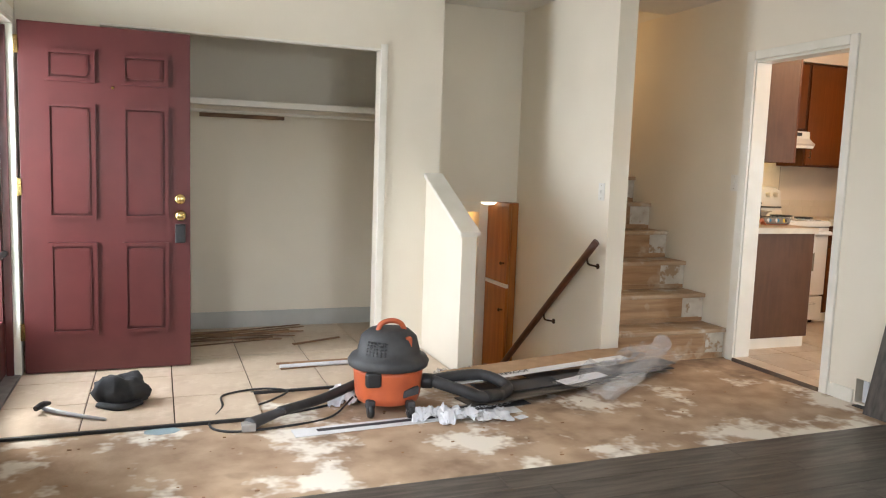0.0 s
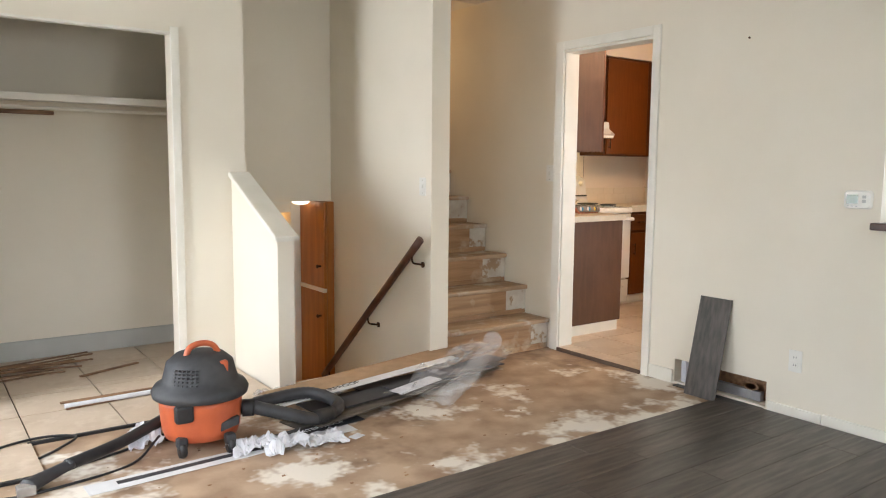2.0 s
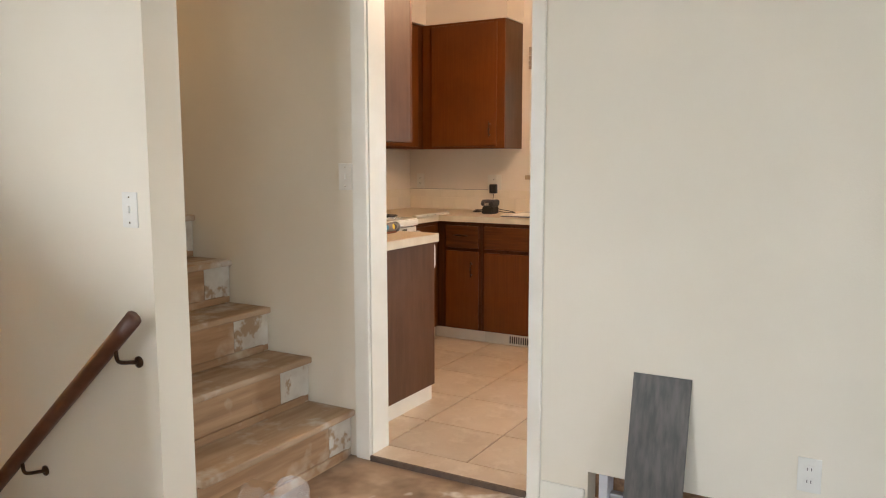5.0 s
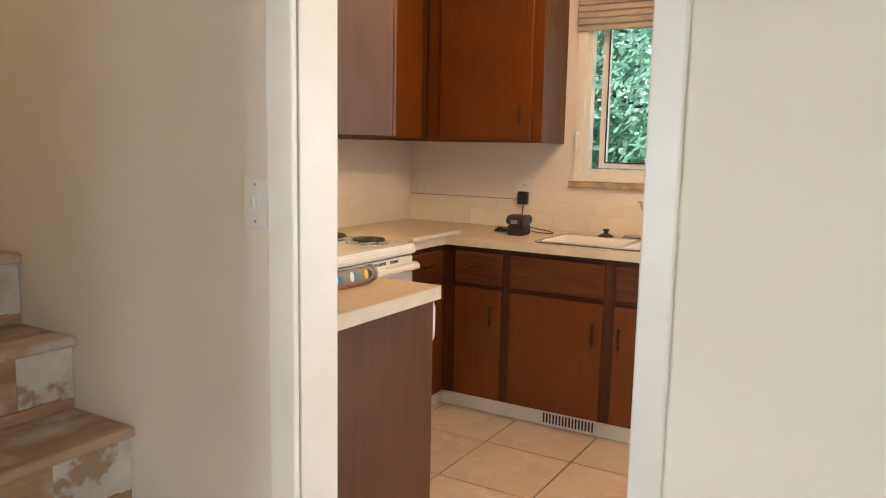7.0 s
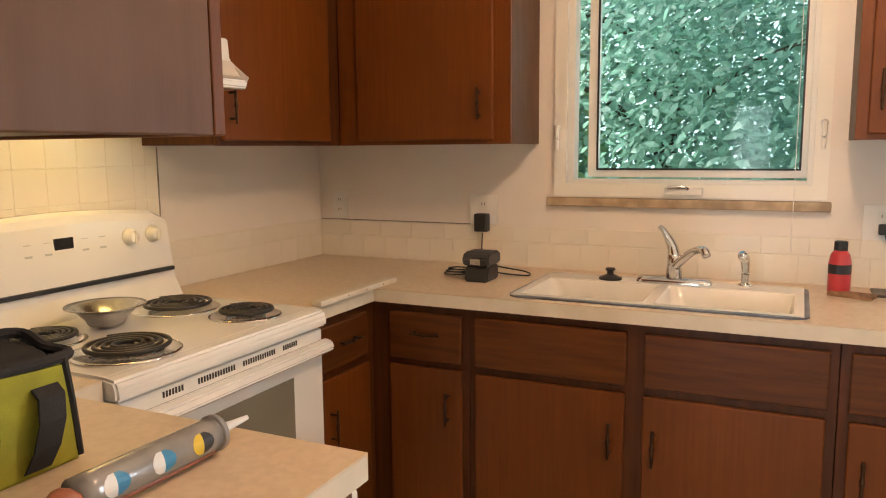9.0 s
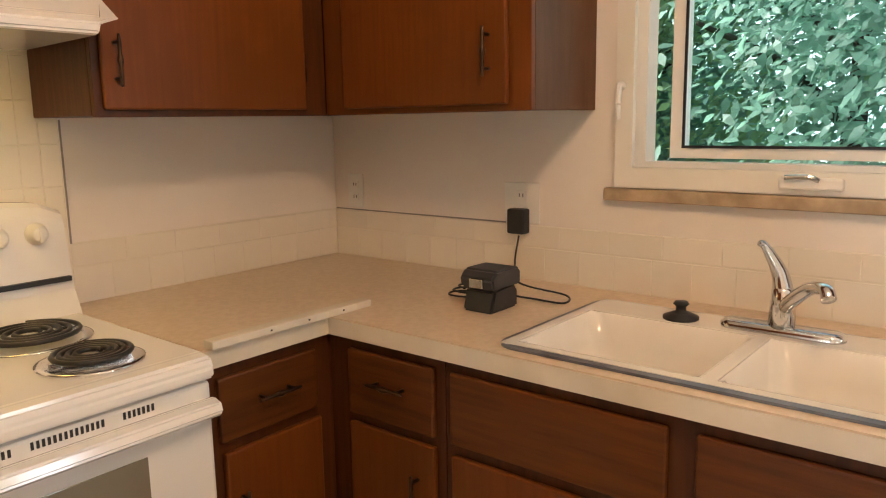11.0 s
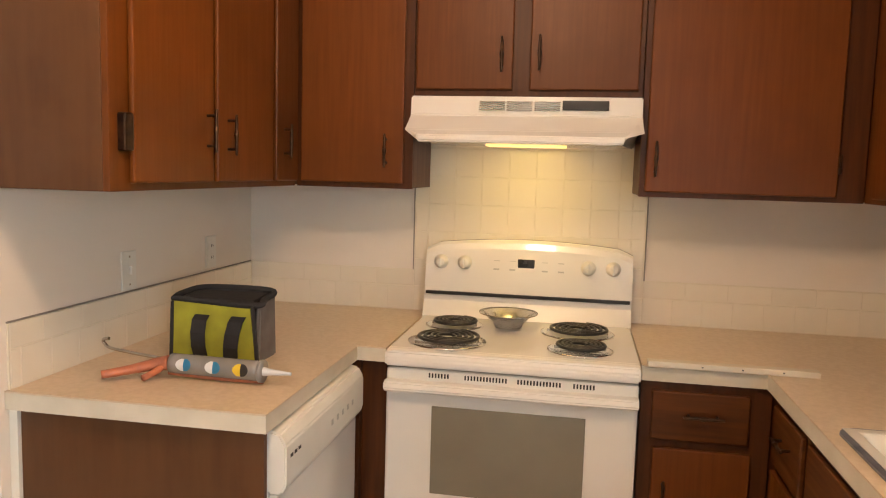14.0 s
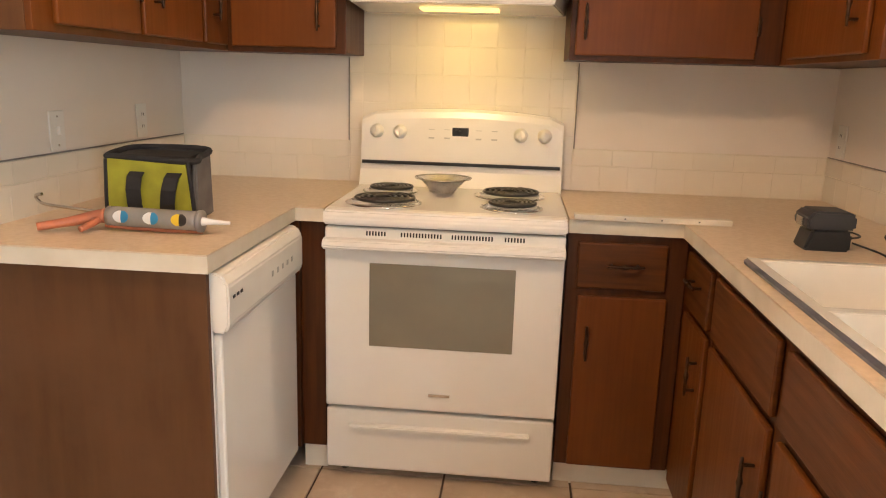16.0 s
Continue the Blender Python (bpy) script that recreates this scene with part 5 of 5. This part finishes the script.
# wet-dry vacuum
vx, vy = -4.27, -2.0
vc = thing("shop_vacuum", (vx, vy, 0), "dusty orange and black wet-dry shop vacuum", "vacuum cleaner")
part("drum", lathe([(0.145, 0.055), (0.165, 0.062), (0.178, 0.10), (0.188, 0.22), (0.190, 0.245)], (vx, vy, 0), 40), ORANGE, vc, "orange plastic drum", smooth=True)
part("lid", lathe([(0.190, 0.246), (0.214, 0.250), (0.220, 0.275), (0.205, 0.300), (0.175, 0.312), (0.165, 0.345), (0.150, 0.405), (0.110, 0.440), (0.05, 0.452), (0.01, 0.453)], (vx, vy, 0), 40), DUSTY, vc, "dusty black motor lid", smooth=True)
part("handle", tube([(vx - 0.075, vy - 0.03, 0.425), (vx - 0.055, vy - 0.03, 0.475), (vx, vy - 0.03, 0.492), (vx + 0.055, vy - 0.03, 0.475), (vx + 0.085, vy - 0.03, 0.42)], 0.014, n=10), ORANGE, vc, "orange carry handle", smooth=True)
bm = bmesh.new()
for i in range(6):
    for j in range(5):
        a = radians(-150 + i * 7.5)
        r = 0.163 - j * 0.003
        z = 0.325 + j * 0.016
        box(vx + r * math.cos(a) - 0.007, vx + r * math.cos(a) + 0.007, vy + r * math.sin(a) - 0.008, vy + r * math.sin(a) + 0.006, z, z + 0.007, bm=bm)
part("vent", bm, BLACK, vc, "black cooling vent")
part("latch", box(vx - 0.165, vx - 0.085, vy - 0.178, vy - 0.13, 0.17, 0.25, 0.012), BLACK, vc, "black lid latch")
part("badge", prism([(vx + 0.03, 0.105), (vx + 0.115, 0.125), (vx + 0.12, 0.165), (vx + 0.035, 0.145)], "y", vy - 0.183, vy - 0.155, 0.003), DUSTY, vc, "dark plain badge")
part("switch", box(vx + 0.05, vx + 0.09, vy - 0.135, vy - 0.10, 0.36, 0.42, 0.008), ORANGE, vc)
part("inlet", tube([(vx + 0.17, vy - 0.08, 0.165), (vx + 0.22, vy - 0.10, 0.165)], [0.042, 0.04], n=16, steps=3), BLACK, vc, smooth=True)
for dx, dy in ((-0.13, -0.13), (0.07, -0.19), (0.15, 0.1), (-0.12, 0.13)):
    w_ = part("caster", lathe([(0.034, -0.014), (0.038, 0.0), (0.034, 0.014)], (vx + dx, vy + dy, 0.038), 18, axis="x"), BLACK, vc, "black caster", smooth=True)
    part("caster_fork", box(vx + dx - 0.024, vx + dx + 0.024, vy + dy - 0.02, vy + dy + 0.03, 0.045, 0.095, 0.012), RUBBER, vc)
hs = thing("vacuum_hose", (vx + 0.5, vy, 0), "ribbed black vacuum hose curled on the floor", "hose")
part("hose", tube([(vx + 0.22, vy - 0.10, 0.165), (vx + 0.34, vy - 0.16, 0.13), (vx + 0.52, vy - 0.17, 0.07), (vx + 0.70, vy - 0.05, 0.075), (vx + 0.62, vy + 0.12, 0.11), (vx + 0.40, vy + 0.16, 0.10), (vx + 0.2, vy + 0.2, 0.06)], 0.032, n=14, steps=16, rib=0.045), RUBBER, hs, smooth=True)
part("cuff", tube([(vx + 0.5, vy - 0.172, 0.075), (vx + 0.62, vy - 0.13, 0.068)], 0.037, n=14, steps=4), BLACK, hs, smooth=True)
wn_ = thing("vacuum_wand", (-4.85, -2.05, 0), "black vacuum wand with a flat floor nozzle", "vacuum wand")
part("tube", tube([(-4.40, -1.86, 0.11), (-4.62, -1.95, 0.065), (-4.86, -2.06, 0.05)], 0.026, n=12), BLACK, wn_, smooth=True)
part("nozzle", tube([(-4.84, -2.05, 0.05), (-4.93, -2.10, 0.04), (-5.02, -2.16, 0.032)], [0.028, 0.034, 0.042], n=12, flat=0.7), RUBBER, wn_, "grey-black nozzle", smooth=True)
part("clear_mouth", box(-5.06, -4.99, -2.20, -2.14, 0.004, 0.045, 0.008), TUBE, wn_)
cord = thing("extension_lead", (-4.9, -1.95, 0), "thin black power cord looped on the floor", "cord")
part("cord", tube([(-4.45, -1.95, 0.06), (-4.6, -2.08, 0.006), (-4.85, -2.16, 0.006), (-5.1, -2.17, 0.006), (-5.2, -2.05, 0.006), (-5.12, -1.8, 0.012), (-5.1, -1.62, 0.02), (-4.9, -1.55, 0.022), (-4.75, -1.62, 0.02), (-4.85, -1.72, 0.006),
                   (-4.98, -1.85, 0.006), (-4.9, -1.98, 0.006), (-4.6, -1.9, 0.006), (-4.4, -1.85, 0.03)], 0.006, n=6), BLACK, cord, smooth=True)


def flatboard(x, y, z, length, wide, thick, yaw, tilt=0.0, bevel=0.002):
    bm = box(-length / 2, length / 2, -wide / 2, wide / 2, 0, thick, bevel)
    bmesh.ops.transform(bm, matrix=pose(x, y, z, 0, tilt, yaw), verts=bm.verts)
    return bm


def word(parent, text, size, m, material):
    cu = bpy.data.curves.new("lettering", "FONT")
    cu.body, cu.size, cu.extrude = text, size, 0.0006
    tmp = bpy.data.objects.new("tmp_text", cu)
    scene.collection.objects.link(tmp)
    me = bpy.data.meshes.new_from_object(tmp)
    bpy.data.objects.remove(tmp)
    bpy.data.curves.remove(cu)
    bm = bmesh.new()
    bm.from_mesh(me)
    bmesh.ops.transform(bm, matrix=m, verts=bm.verts)
    return part("lettering", bm, material, parent)


# flooring cartons, underlay and offcuts between vacuum and stairs
ct = thing("flooring_carton", (-3.0, -1.75, 0.09), "opened flooring carton with brown inside and white printed flap", "carton")
part("inner_side", flatboard(-3.0, -1.62, 0.095, 1.65, 0.20, 0.006, 8, -1.5), CARD, ct, "brown cardboard inside")
cf = part("printed_flap", flatboard(-3.22, -1.775, 0.088, 1.35, 0.11, 0.005, 8, -1.5), PRINT, ct, "white printed edge")
word(cf, "100% WATERPROOF", 0.055, pose(-3.80, -1.885, 0.0775 + 0.005, 0, -1.5, 8), FOAM)
cb = thing("carton_strip", (-4.3, -2.25, 0), "white printed carton strip lying under the vacuum", "carton")
part("strip", flatboard(-4.2, -2.235, 0.002, 1.25, 0.11, 0.003, 3), PRINT, cb)
part("print_band", flatboard(-4.33, -2.236, 0.0054, 0.75, 0.035, 0.0008, 3, bevel=0), FOAM, cb, "black printed band")
cc = thing("carton_strip", (-3.75, -2.12, 0), "black printed carton strip with white lettering", "carton")
cs = part("strip", flatboard(-3.78, -2.13, 0.004, 0.62, 0.11, 0.003, 7), FOAM, cc)
word(cs, "100% WATERPROOF", 0.045, pose(-3.98, -2.175, 0.0075, 0, 0, 7), LABELW)
rnd = random.Random(11)
for i, (x, y, l, w, yaw) in enumerate(((-3.25, -1.9, 1.2, 0.17, 12), (-3.05, -1.78, 1.25, 0.17, 6), (-2.75, -1.72, 1.1, 0.16, 3), (-3.35, -2.03, 0.9, 0.16, 15), (-2.95, -1.88, 1.2, 0.17, 9), (-2.7, -1.83, 1.0, 0.15, 14))):
    single("underlay_sheet", flatboard(x, y, 0.004 + i * 0.012, l, w, 0.006, yaw, rnd.uniform(-0.6, 0.6)), FOAM if i % 3 else PLANK, "dark flooring offcut in a loose pile", "offcut", group="flooring pile")
single("paper_sheet", flatboard(-3.05, -2.0, 0.082, 0.34, 0.10, 0.002, 14, -2), PAPER, "white paper sheet on the flooring pile", "paper")


def crumpled(cx, cy, cz, a, b, h, seed, n=26, tent=0.5):
    """A thin sheet, folded and creased."""
    bm = bmesh.new()
    g = []
    for i in range(n):
        row = []
        for j in range(n):
            u, v = i / (n - 1) - 0.5, j / (n - 1) - 0.5
            p = Vector((u * 5 + seed, v * 5, seed * 1.7))
            e = noise.noise(p)
            e2 = abs(noise.noise(p * 2.3))
            z = cz + max(0.002, h * (tent * (1 - 2 * abs(v)) + 0.5 * e + 0.6 * e2))
            row.append(bm.verts.new((cx + a * (u + 0.12 * noise.noise(p * 1.3)), cy + b * (v + 0.12 * e), z)))
        g.append(row)
    for i in range(n - 1):
        for j in range(n - 1):
            bm.faces.new((g[i][j], g[i + 1][j], g[i + 1][j + 1], g[i][j + 1]))
    return bm


pb = thing("plastic_wrap", (-2.75, -1.95, 0.1), "crumpled clear plastic wrap over the flooring pile", "plastic wrap")
bm = crumpled(0, 0, 0, 1.0, 0.34, 0.10, 3.1)
bmesh.ops.transform(bm, matrix=pose(-2.72, -1.93, 0.085, 0, -4, 28), verts=bm.verts)
part("sheet", bm, FILM, pb, smooth=False)
part("roll", tube([(-3.0, -2.2, 0.04), (-2.75, -2.08, 0.10), (-2.5, -1.93, 0.17), (-2.36, -1.85, 0.235)], [0.05, 0.055, 0.05, 0.06], n=12, steps=6, rib=0.05), FILM, pb, "twisted plastic end")
pb2 = single("plastic_bag", crumpled(-3.62, -1.62, 0.015, 0.42, 0.32, 0.08, 8.4), FILM, "clear plastic bag at the foot of the half wall", "plastic bag")
for i, (x, y, a, b, h) in enumerate(((-3.98, -2.27, 0.2, 0.16, 0.10), (-4.12, -2.20, 0.18, 0.14, 0.06), (-3.78, -2.28, 0.2, 0.2, 0.035), (-4.50, -1.86, 0.16, 0.14, 0.12))):
    single("crumpled_paper", crumpled(x, y, 0.004, a, b, h, 2.0 + 3 * i, 14), PAPER, "crumpled white paper lying on the floor", "paper", group="crumpled paper")
single("paper_scrap", flatboard(-3.62, -2.33, 0.001, 0.07, 0.05, 0.002, 20), PAPER, "small white paper scrap", "paper")
single("blue_scrap", lathe([(0.09, 0.001), (0.08, 0.003), (0.02, 0.0035)], (-5.42, -2.06, 0), 7, sx=1.0, sy=0.6), mat("faded_blue", (0.32, 0.42, 0.46), (0.27, 0.36, 0.40), 0.7), "faded blue paper scrap on the subfloor", "scrap")

# cap, pry bar, wood strips
hat = thing("black_beanie", (-5.62, -1.60, 0.016), "crumpled black knitted cap on the tiles", "cap")
bm = lathe([(0.085, 0.016), (0.125, 0.03), (0.135, 0.08), (0.12, 0.125), (0.085, 0.152), (0.03, 0.155), (0.01, 0.15)], (-5.62, -1.60, 0), 36, sx=0.95, sy=0.8)
bmesh.ops.subdivide_edges(bm, edges=list(bm.edges), cuts=1, use_grid_fill=True)
for v in bm.verts:
    n_ = noise.noise(v.co * 13) + 0.5 * noise.noise(v.co * 31)
    c_ = Vector((-5.62, -1.60, 0.06))
    v.co = c_ + (v.co - c_) * (1 + 0.28 * n_)
    v.co.z = max(v.co.z, 0.016)
part("crown", bm, BLACKF, hat, smooth=True)
part("brim", tube([(-5.73, -1.66, 0.03), (-5.62, -1.72, 0.028), (-5.52, -1.66, 0.03)], [0.02, 0.03, 0.02], n=10, flat=0.7), BLACKF, hat, smooth=True)
pry = thing("pry_bar", (-5.85, -1.75, 0.016), "dark steel hammer-headed pry bar on the tiles", "pry bar")
part("shaft", tube([(-5.98, -1.66, 0.032), (-5.84, -1.78, 0.028), (-5.68, -1.885, 0.024)], [0.013, 0.011, 0.008], n=8), GALV, pry)
part("head", tube([(-6.01, -1.70, 0.045), (-5.985, -1.655, 0.05), (-5.96, -1.60, 0.04)], [0.014, 0.018, 0.01], n=8), BLACK, pry)
rnd = random.Random(3)
for i in range(13):
    l = rnd.uniform(0.5, 1.15)
    single("wood_strip", flatboard(-5.05 + rnd.uniform(-0.12, 0.25), -0.22 + rnd.uniform(-0.2, 0.17), 0.015 + 0.007 * (i // 2), l, 0.022, 0.006, rnd.uniform(-16, 16)), STICK,
           "thin old wood strip lying on the closet floor", "wood strip", group="closet strips")
for x, y, l, yaw in ((-4.35, -1.02, 0.75, 1.0), (-4.42, -1.12, 0.6, 6), (-4.3, -1.08, 0.7, -4), (-4.35, -0.45, 0.4, 22)):
    single("wood_strip", flatboard(x, y, 0.016, l, 0.028, 0.008, yaw), STICK, "thin old wood strip on the entry tiles", "wood strip", group="entry strips")
single("white_tube", tube([(-4.72, -1.14, 0.030), (-4.5, -1.13, 0.030), (-4.25, -1.12, 0.030)], 0.014), PAPER, "white paper tube among wood strips", "tube")

# plank leaning on the wall
bm = box(0, 0.006, -0.1035, 0.1035, 0, 0.585, 0.001)
bmesh.ops.transform(bm, matrix=pose(-1.690, -2.896, 0.003, 0, 12.6, 0), verts=bm.verts)
single("leaning_plank", bm, PLANKV, "dark grey vinyl plank leaning against the wall", "plank")
# debris on the subfloor
rnd = random.Random(21)
bm = bmesh.new()
for i in range(70):
    x, y, s = rnd.uniform(-6.1, -1.7), rnd.uniform(-2.9, -2.05), rnd.uniform(0.003, 0.009)
    box(x, x + s * rnd.uniform(1, 2.5), y, y + s, 0.0, s * 0.4, bm=bm)
single("floor_debris", bm, STICK, "small plaster crumbs scattered on the subfloor", "debris", "stuff")

ORIGIN["at"] = KITCHEN
# ------------------------------------------------------------------ outside


def tree(name, x, y, z0, height, spread, seed, count, leafmat):
    r = random.Random(seed)
    t = thing(name, (x, y, z0), "leafy green garden tree with dense foliage", "tree", "garden trees")
    bm = tube([(x, y, z0), (x + 0.1, y + 0.05, z0 + height * 0.35), (x, y - 0.1, z0 + height * 0.8)], [0.16, 0.12, 0.04], n=10)
    for k in range(9):
        a, h = r.uniform(0, 6.28), r.uniform(0.2, 0.75) * height
        tube([(x, y, z0 + h), (x + math.cos(a) * spread * 0.4, y + math.sin(a) * spread * 0.4, z0 + h + 0.4), (x + math.cos(a) * spread * 0.8, y + math.sin(a) * spread * 0.8, z0 + h + 0.6)], [0.05, 0.03, 0.012], n=6, steps=4, bm=bm)
    part("trunk", bm, BARK, t, smooth=True)
    verts, faces = [], []
    clumps = [(r.gauss(0, 0.5), r.gauss(0, 0.5), r.uniform(0.3, 1.0)) for _ in range(80)]
    for i in range(count):
        cx, cy, cz = clumps[r.randrange(len(clumps))]
        p = Vector((x + (cx + r.gauss(0, 0.16)) * spread, y + (cy + r.gauss(0, 0.16)) * spread, z0 + (cz + r.gauss(0, 0.05)) * height))
        s = r.uniform(0.028, 0.055)
        facing = Vector((r.gauss(-0.55, 0.45), r.gauss(0.25, 0.45), 0.75 + r.gauss(0, 0.3)))
        m = facing.to_track_quat("Z", "Y").to_matrix() @ Euler((0, 0, r.uniform(0, 6.28))).to_matrix()
        k = len(verts)
        for q in ((0, -s, 0), (s * 0.45, -s * 0.2, s * 0.08), (s * 0.3, s * 0.5, 0.0), (0, s, -s * 0.1), (-s * 0.3, s * 0.5, 0), (-s * 0.45, -s * 0.2, s * 0.08)):
            verts.append(p + m @ Vector(q))
        faces.append((k, k + 1, k + 2, k + 3, k + 4, k + 5))
    me = bpy.data.meshes.new("crown")
    me.from_pydata(verts, [], faces)
    me.materials.append(leafmat)
    ob = new("crown", me)
    ob.location = -Vector((x, y, z0))
    ob.parent = t
    tagged(ob, kind="stuff")


single("backdrop", box(45, 45.2, -60, 60, -3, 40), glow("pale_sky", (0.70, 0.90, 0.90), 0.42), "pale overcast sky beyond the garden", "sky", "structure")
tree("garden_tree", 5.2, -0.9, -3.0, 7.2, 1.9, 1, 52000, LEAF)
tree("garden_tree", 6.3, 1.2, -3.0, 8.0, 2.2, 2, 46000, LEAF)
tree("garden_tree", 4.4, 0.7, -3.0, 5.6, 1.2, 3, 30000, LEAFB)
tree("garden_tree", 6.0, -3.2, -3.0, 7.5, 2.0, 4, 36000, LEAF)
tree("garden_tree", 8.5, 3.4, -3.0, 9.0, 2.6, 5, 14000, LEAF)

# ------------------------------------------------------------------ floor, wall and plank pieces


def piece(name, me, parent, x, y, z, material=None):
    ob = new(name, me)
    ob.parent = parent
    ob.location = Vector((x, y, z)) + ORIGIN["at"]
    return ob


def piece_mesh(name, sx, sy, sz, material, bevel=0.0015):
    bm = box(-sx / 2, sx / 2, -sy / 2, sy / 2, 0, sz, bevel, seg=1)
    me = bpy.data.meshes.new(name)
    bm.to_mesh(me)
    bm.free()
    me.materials.append(material)
    return me


meshes = {}


def lay(name, parent, x0, x1, y0, y1, z, t, material, gap):
    if x1 - x0 < 0.02 or y1 - y0 < 0.02:
        return
    key = (name, round(x1 - x0, 3), round(y1 - y0, 3), t)
    if key not in meshes:
        meshes[key] = piece_mesh(name, x1 - x0 - gap, y1 - y0 - gap, t, material)
    piece(name, meshes[key], parent, (x0 + x1) / 2, (y0 + y1) / 2, z)


ORIGIN["at"] = LIVING
# entry tiles
entry = bpy.data.objects["floor_entry"]
P = 0.43
for i in range(-3, 6):
    for j in range(-3, 4):
        x0, y0 = -5.36 + i * P, -1.57 + j * P
        x1, y1 = x0 + P, y0 + P
        x0, x1, y0, y1 = max(x0, -6.19), min(x1, -3.665), max(y0, -2.002), min(y1, 0.13)
        if x0 > -4.96 and y1 < -1.55:
            continue
        if y1 > CY and y0 < CY:
            lay("tile", entry, x0, x1, y0, CY - 0.002, 0.004, 0.010, TILE, 0.007)
            if x0 > -5.76 and x1 < -4.0:
                lay("tile", entry, x0, x1, CY - 0.002, y1, 0.004, 0.010, TILE, 0.007)
            continue
        if y0 >= CY and x1 > -3.7:
            x1 = -3.69
        lay("tile", entry, x0, x1, y0, y1, 0.004, 0.010, TILE, 0.007)
ORIGIN["at"] = KITCHEN
# kitchen tiles
for i in range(-4, 4):
    for j in range(-9, 2):
        x0, y0 = 0.02 + i * P, -1.06 + j * P
        lay("tile", floor_kitchen, max(x0, -1.216), min(x0 + P, 1.37), max(y0, -4.99), min(y0 + P, -0.01), -0.008, 0.008, TILE, 0.008)
ORIGIN["at"] = LIVING
# vinyl planks
rnd = random.Random(7)
pf = structure("floor_planks", box(-6.19, -1.57, -7.29, -2.98, 0.0003, 0.001), BLACK, "newly laid dark grey-brown vinyl plank floor", "floor")
y = -2.972
while y > -7.1:
    x = -6.19 - rnd.uniform(0, 1.0)
    while x < -1.57:
        lay("plank", pf, max(x, -6.19), min(x + 1.22, -1.575), y - 0.18, y, 0.001, 0.006, PLANK, 0.0012)
        x += 1.22
    y -= 0.18
ORIGIN["at"] = KITCHEN
# wall tiles
sp_n = structure("splash_bed", slab("y", -0.0055, -0.0005, -1.138, 1.378, 0.915, 1.70, [(-1.138, -0.45, 1.088, 1.70), (0.43, 1.378, 1.088, 1.70)]), CGROUT, "pale grout bed of the tiled splashback", "splashback")
sp_e = structure("splash_bed_window", box(1.3745, 1.3795, -3.2, -0.006, 0.915, 1.086), CGROUT, "pale grout bed of the tiled splashback", "splashback")
sp_w = structure("splash_bed_side", box(-1.1395, -1.1345, -1.345, -0.006, 0.915, 1.086), CGROUT, "pale grout bed of the tiled splashback", "splashback")


def wall_tile(parent, axis, w, u0, u1, z0, z1):
    g = 0.0007
    key = ("wt", axis, round(u1 - u0, 3), round(z1 - z0, 3))
    if key not in meshes:
        a, b = (u1 - u0) / 2 - g, (z1 - z0) / 2 - g
        bm = box(-a, a, -0.003, 0.003, -b, b, 0.0012, seg=1) if axis == "y" else box(-0.003, 0.003, -a, a, -b, b, 0.0012, seg=1)
        me = bpy.data.meshes.new("tile")
        bm.to_mesh(me)
        bm.free()
        me.materials.append(CTILE)
        meshes[key] = me
    c = (u0 + u1) / 2
    piece("tile", meshes[key], parent, *((c, w, (z0 + z1) / 2) if axis == "y" else (w, c, (z0 + z1) / 2)))


T = 0.108
for side in (-1, 1):
    u = 0.43 if side > 0 else -0.45
    while abs(u) < 1.37 and u > -1.13:
        n = u + side * T
        lim = 1.374 if side > 0 else -1.133
        e = min(n, lim) if side > 0 else max(n, lim)
        if abs(e - u) > 0.02:
            wall_tile(sp_n, "y", -0.0035, min(u, e), max(u, e), 0.916, 1.022)
        u = n
    u = 0.43 if side > 0 else -0.45
    while True:
        n = u + side * 0.152
        lim = 1.374 if side > 0 else -1.133
        e = min(n, lim) if side > 0 else max(n, lim)
        if abs(e - u) > 0.02:
            wall_tile(sp_n, "y", -0.0035, min(u, e), max(u, e), 1.024, 1.086)
        if e == lim:
            break
        u = n
for j in range(8):
    z0 = 0.916 + j * T
    z1 = min(z0 + T, 1.70)
    if z1 - z0 < 0.02:
        continue
    for x0, x1 in [(-0.448, -0.396)] + [(-0.396 + i * 0.1035, -0.396 + (i + 1) * 0.1035) for i in range(7)] + [(0.3285, 0.378), (0.378, 0.428)]:
        wall_tile(sp_n, "y", -0.0035, x0, x1, z0, z1)
for parent, w, y_end in ((sp_e, 1.3762, -3.1), (sp_w, -1.1362, -1.34)):
    u = -0.010
    while u > y_end:
        e = max(u - T, y_end)
        if u - e > 0.02:
            wall_tile(parent, "x", w, e, u, 0.916, 1.022)
        u = e
    u = -0.010
    while u > y_end:
        e = max(u - 0.152, y_end)
        if u - e > 0.02:
            wall_tile(parent, "x", w, e, u, 1.024, 1.086)
        u = e
